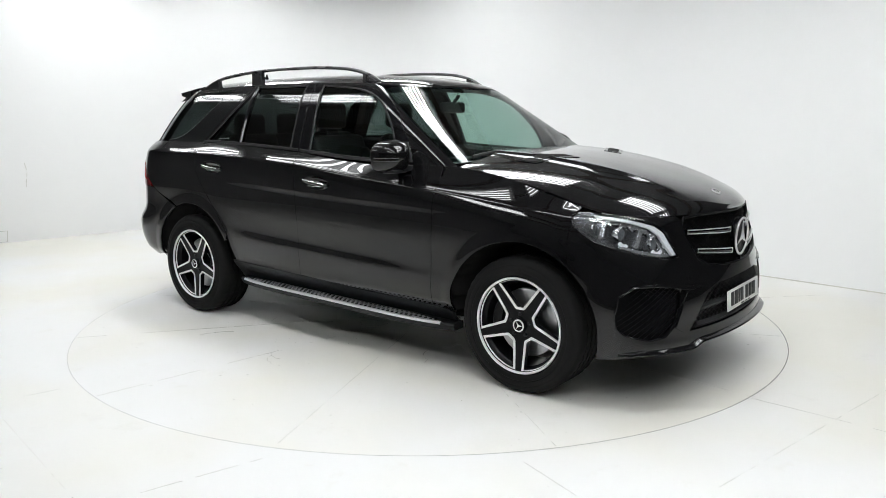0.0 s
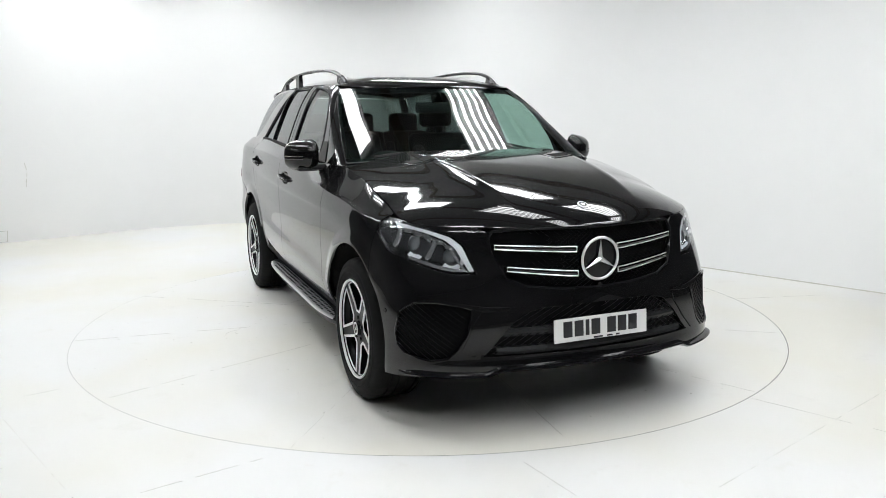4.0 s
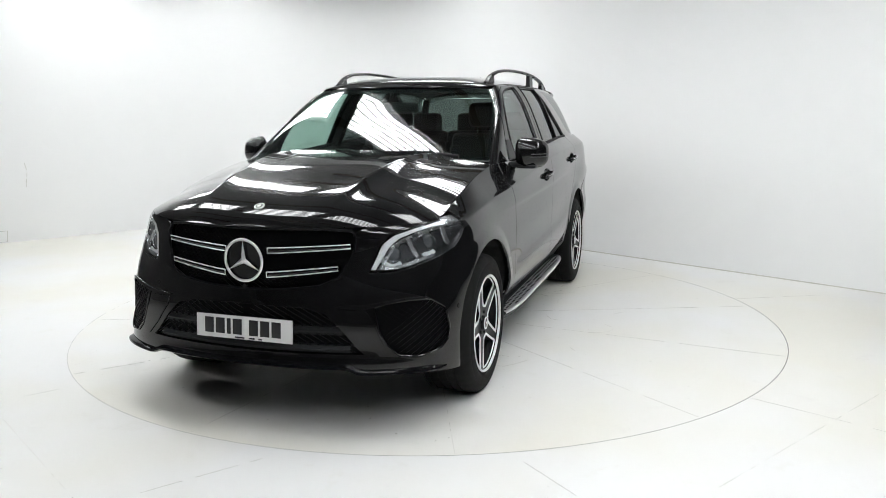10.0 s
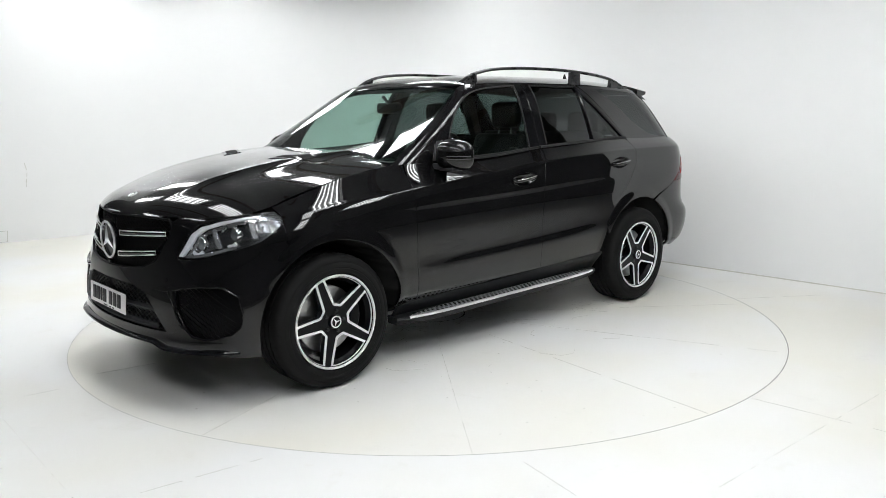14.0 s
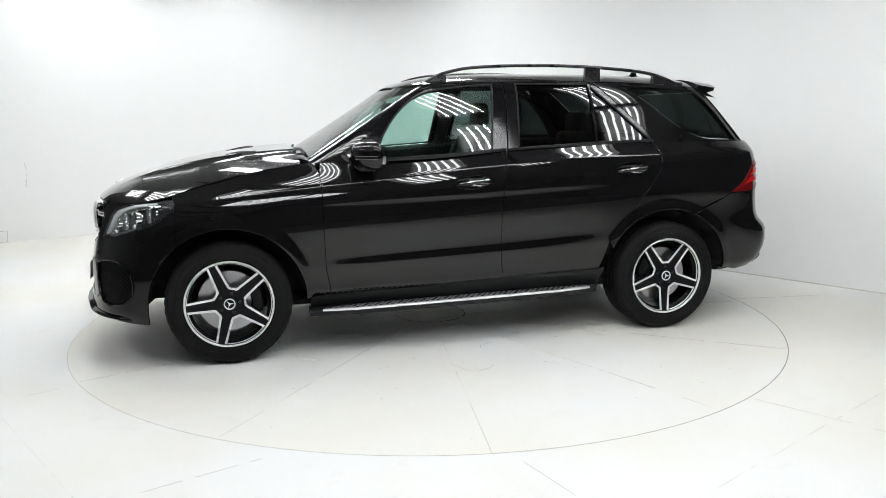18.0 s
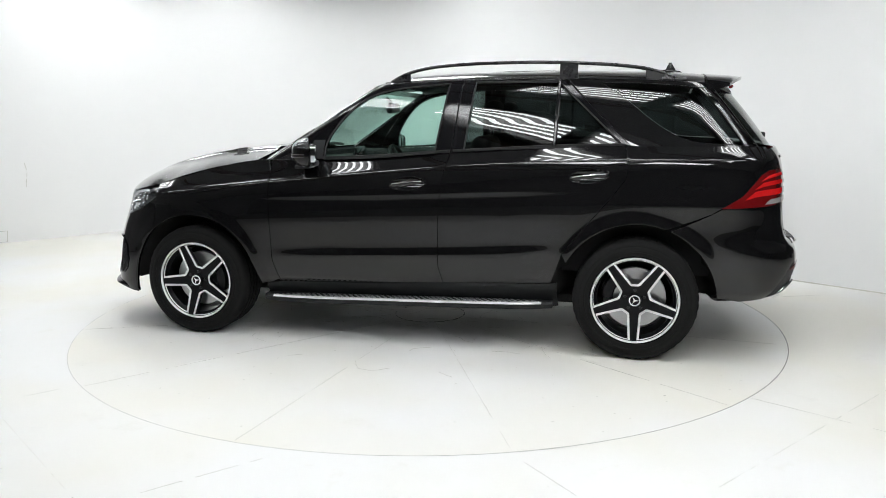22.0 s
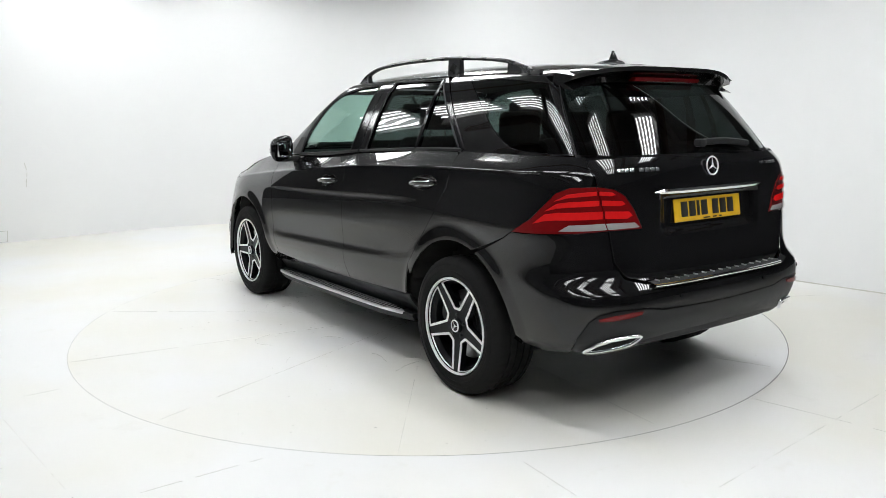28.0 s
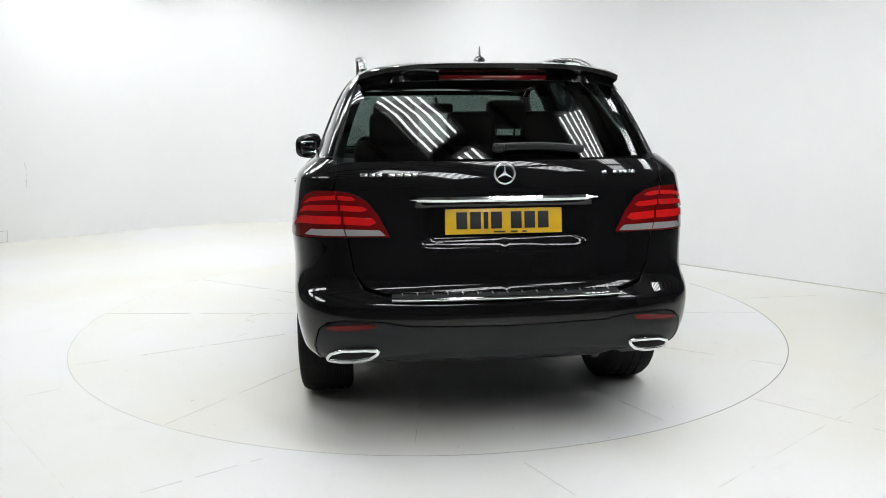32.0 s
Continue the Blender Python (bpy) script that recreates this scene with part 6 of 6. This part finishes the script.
for yy in (0.37, -0.37):
    build_seat(yy, -0.10)
for yy in (0.42, 0.0, -0.42):
    build_seat(yy, -0.98, True)
bm = bmesh.new()
R = []
for y in np.linspace(-0.76, 0.76, 20):
    b = 0.02 * math.cos(y * 6) if abs(y) < 0.7 else 0
    R.append([bm.verts.new((x, y, z)) for x, z in ((1.02, 1.17), (0.80, 1.165 + b * 0.3), (0.62, 1.15), (0.54, 1.10), (0.52, 0.98), (0.60, 0.80), (0.66, 0.62))])
for a, b in zip(R, R[1:]):
    for j in range(6):
        bm.faces.new((a[j], a[j + 1], b[j + 1], b[j]))
dash = part("dashboard", bm, M_TRIM, car)
bm = bmesh.new()
boxm(bm, (0.555, 0.0, 1.185), (0.018, 0.21, 0.12), 0.008)
part("screen", bm, M_GLOSSBLACK, dash)
bm = bmesh.new()
boxm(bm, (0.60, -0.37, 1.165), (0.20, 0.36, 0.09), 0.04, seg=3)
part("instrument_hood", bm, M_TRIM, dash)
sw = new("steering_wheel")
sw.parent = car
mw = Matrix.Translation((0.34, -0.37, 1.065)) @ Matrix.Rotation(radians(-66), 4, "Y")
bm = bmesh.new()
spin(bm, [(0.185 + 0.016 * math.cos(a), 0.016 * math.sin(a)) for a in [k * math.tau / 10 for k in range(10)]], mw, 40, True)
part("wheel_ring", bm, M_LEATHER, sw)
bm = bmesh.new()
boxm(bm, (0, 0, 0), (0.14, 0.17, 0.06), 0.03, mw)
for sd in (-1, 1):
    boxm(bm, (0, sd * 0.12, 0), (0.05, 0.12, 0.02), 0.008, mw)
boxm(bm, (0.12, 0, 0), (0.12, 0.06, 0.02), 0.008, mw)
part("wheel_hub", bm, M_TRIM, sw)
bm = bmesh.new()
tube(bm, [mw @ Vector((0, 0, 0)), (0.62, -0.37, 0.95)], 0.04, 10)
part("steering_column", bm, M_TRIM, sw)
bm = bmesh.new()
boxm(bm, (0.29, 0, 1.525), (0.045, 0.25, 0.075), 0.02, seg=3)
tube(bm, [(0.30, 0, 1.56), (0.345, 0, 1.605)], 0.012, 6)
part("inner_mirror", bm, M_PLASTIC, car)
bm = bmesh.new()
boxm(bm, (0.10, 0, 0.80), (0.90, 0.22, 0.42), 0.05)
part("centre_console", bm, M_TRIM, car)
# headliner, pillars, door trims
Qh = np.array([(x, s) for x in np.linspace(0.20, -1.85, 40) for s in np.linspace(0, 0.97, 16)])
H = roof(Qh)
H[:, 2] -= 0.035
gridsheet("headliner", H, 40, 16, M_HEADLINER, car)
for side in ("left", "right"):
    for x0, z0, x1, z1, w in ((-0.31, 1.20, -0.39, 1.66, 0.055), (-1.42, 1.25, -1.13, 1.64, 0.07), (-2.12, 1.27, -1.86, 1.62, 0.04)):
        bm = bmesh.new()
        R = []
        for t in np.linspace(0, 1, 6):
            x, z = x0 + (x1 - x0) * t, z0 + (z1 - z0) * t
            y = float(flank(np.array([[x, z]]))[0][1]) - 0.016
            R.append([bm.verts.new(p) for p in ((x + w, y, z), (x + w * 0.6, y - 0.05, z), (x - w * 0.6, y - 0.05, z), (x - w, y, z))])
        for a, b in zip(R, R[1:]):
            for j in range(3):
                bm.faces.new((a[j], a[j + 1], b[j + 1], b[j]))
        part("pillar_trim", flipped(bm, side), M_TRIM, car)
    bm = bmesh.new()
    R = []
    for x in np.linspace(0.95, -2.05, 24):
        zb = float(z_belt(x))
        R.append([bm.verts.new(p) for p in ((x, 0.815, zb - 0.005), (x, 0.77, zb - 0.03), (x, 0.74, zb - 0.12), (x, 0.76, 0.95), (x, 0.70, 0.90), (x, 0.74, 0.5))])
    for a, b in zip(R, R[1:]):
        for j in range(5):
            bm.faces.new((a[j], a[j + 1], b[j + 1], b[j]))
    part("door_trim", flipped(bm, side), M_TRIM, car)
bm = bmesh.new()
boxm(bm, (-1.78, 0, 1.12), (0.62, 1.40, 0.03), 0.01)
part("load_cover", bm, M_TRIM, car)

# ---------------------------------------------------------------- joints and wear of the floor
for k in range(12):
    a = radians(-8 + 30 * k)
    joint("joint", [(0.30 * math.cos(a), 0.30 * math.sin(a)), (2.46 * math.cos(a + radians(0.4)), 2.46 * math.sin(a + radians(0.4)))], 0.0024, table, 10 + k, 0.30)
joint("hub_joint", [(0.26 * math.cos(k * math.tau / 40), 0.26 * math.sin(k * math.tau / 40)) for k in range(41)], 0.010, table, 3, 0.1).data.materials[0] = M_INK
fl = bpy.data.objects["floor"]
for k, (a, b) in enumerate([((-2.17, -1.94), (-1.36, -2.87)), ((-0.74, -2.48), (-1.25, -2.84)), ((1.68, -1.83), (2.25, -2.40)), ((2.60, -1.62), (1.15, -2.80)), ((-1.98, -1.52), (-2.60, -2.0)), ((0.40, -2.55), (0.62, -2.95)),
                            ((-1.36, -2.87), (-0.30, -3.35)), ((-2.17, -1.94), (-3.0, -0.6)), ((2.60, -1.62), (3.35, -0.3)), ((2.46, 0.35), (3.2, 0.45))]):
    joint("joint", [a, b], 0.0022, fl, 40 + k, 0.32)
rnd = random.Random(23)
for k in range(64):
    a, r, way = rnd.uniform(0, math.tau), rnd.uniform(0.15, 1.5), rnd.uniform(0, math.tau)
    p = Vector((r * math.cos(a), r * math.sin(a)))
    pts = [p.copy()]
    for _ in range(rnd.randint(2, 5)):
        way += rnd.uniform(-0.9, 0.9)
        p = p + Vector((math.cos(way), math.sin(way))) * rnd.uniform(0.03, 0.09)
        pts.append(p.copy())
    joint("paint_crack", pts, rnd.uniform(0.002, 0.005), table, 300 + k, 0.25)
rnd = random.Random(7)
V, F = [], []
for k in range(260):
    a, r = rnd.uniform(0, math.tau), 2.45 * math.sqrt(rnd.random())
    x, y, w = r * math.cos(a), r * math.sin(a), rnd.uniform(0.002, 0.007)
    n, b = 6, len(V)
    e = rnd.uniform(0.3, 1)
    V += [(x + w * rnd.uniform(0.5, 1.4) * math.cos(t), y + e * w * rnd.uniform(0.5, 1.4) * math.sin(t), 0.0015) for t in [j * math.tau / n for j in range(n)]]
    F.append(tuple(b + j for j in range(n)))
tagged(raw("paint_chips", V, F, M_JOINT, table, sharp=0), kind="stuff")

# grey line at the wall's foot, a crack and a small hatch in the wall
foot = wall_line()
north = bpy.data.objects["wall_north"]
bm = bmesh.new()
R = []
for i, p in enumerate(foot):
    if i < 30:
        continue
    d = (foot[min(i + 1, len(foot) - 1)] - foot[max(i - 1, 0)]).normalized()
    nrm = Vector((d.y, -d.x))
    R.append([bm.verts.new((*(p + nrm * a), z)) for a, z in ((0.002, 0.009), (0.006, 0.004), (0.010, 0.0))])
for a, b in zip(R, R[1:]):
    for j in range(2):
        bm.faces.new((a[j], a[j + 1], b[j + 1], b[j]))
part("foot_line", bm, M_FOOT, north)


def wall_point(along, z, out=0.003):
    p = CORNER + DL * along + Vector((-DL.y, DL.x)) * out * (1 if Vector((-DL.y, DL.x)).dot(Vector((0, -1))) > 0 else -1)
    return Vector((p.x, p.y, z))


rnd = random.Random(11)
for za, zb in ((0.935, 0.855), (0.815, 0.765), (0.745, 0.690), (0.680, 0.655)):
    bm = bmesh.new()
    tube(bm, [wall_point(4.045 + 0.010 * math.sin(z * 21), z) for z in np.linspace(za, zb, 6)], 0.003, 5)
    part("crack", bm, M_JOINT, north)
for nm, a, b in (("hatch_edge", (4.305, 0.142), (4.60, 0.142)), ("hatch_edge", (4.305, 0.142), (4.32, 0.01)), ("hatch_edge", (4.315, 0.013), (4.60, 0.013))):
    bm = bmesh.new()
    tube(bm, [wall_point(*a), wall_point(*b)], 0.0022, 6)
    part(nm, bm, M_JOINT, north)
V, F = [], []
for k in range(150):
    x, y, w = rnd.uniform(-3.2, 3.2), rnd.uniform(-3.6, 0.5), rnd.uniform(0.002, 0.006)
    if math.hypot(x, y) < 2.52:
        continue
    n, b = 6, len(V)
    V += [(x + w * rnd.uniform(0.5, 1.4) * math.cos(t), y + 0.6 * w * rnd.uniform(0.5, 1.4) * math.sin(t), 0.0015) for t in [j * math.tau / n for j in range(n)]]
    F.append(tuple(b + j for j in range(n)))
tagged(raw("floor_chips", V, F, M_JOINT, fl, sharp=0), kind="stuff")
def motions():
    times = [float(t) for t in range(0, 33)]
    walk(table, [(t, pose(0, 0, 0, 0, 0, turn(t))) for t in times])
    rows = []
    for t in times:
        a = radians(turn(t))
        rows.append((t, pose(-math.sin(a) * CAR_OFF, math.cos(a) * CAR_OFF, 0.0, 0, 0, turn(t))))
    walk(car, rows)


motions()
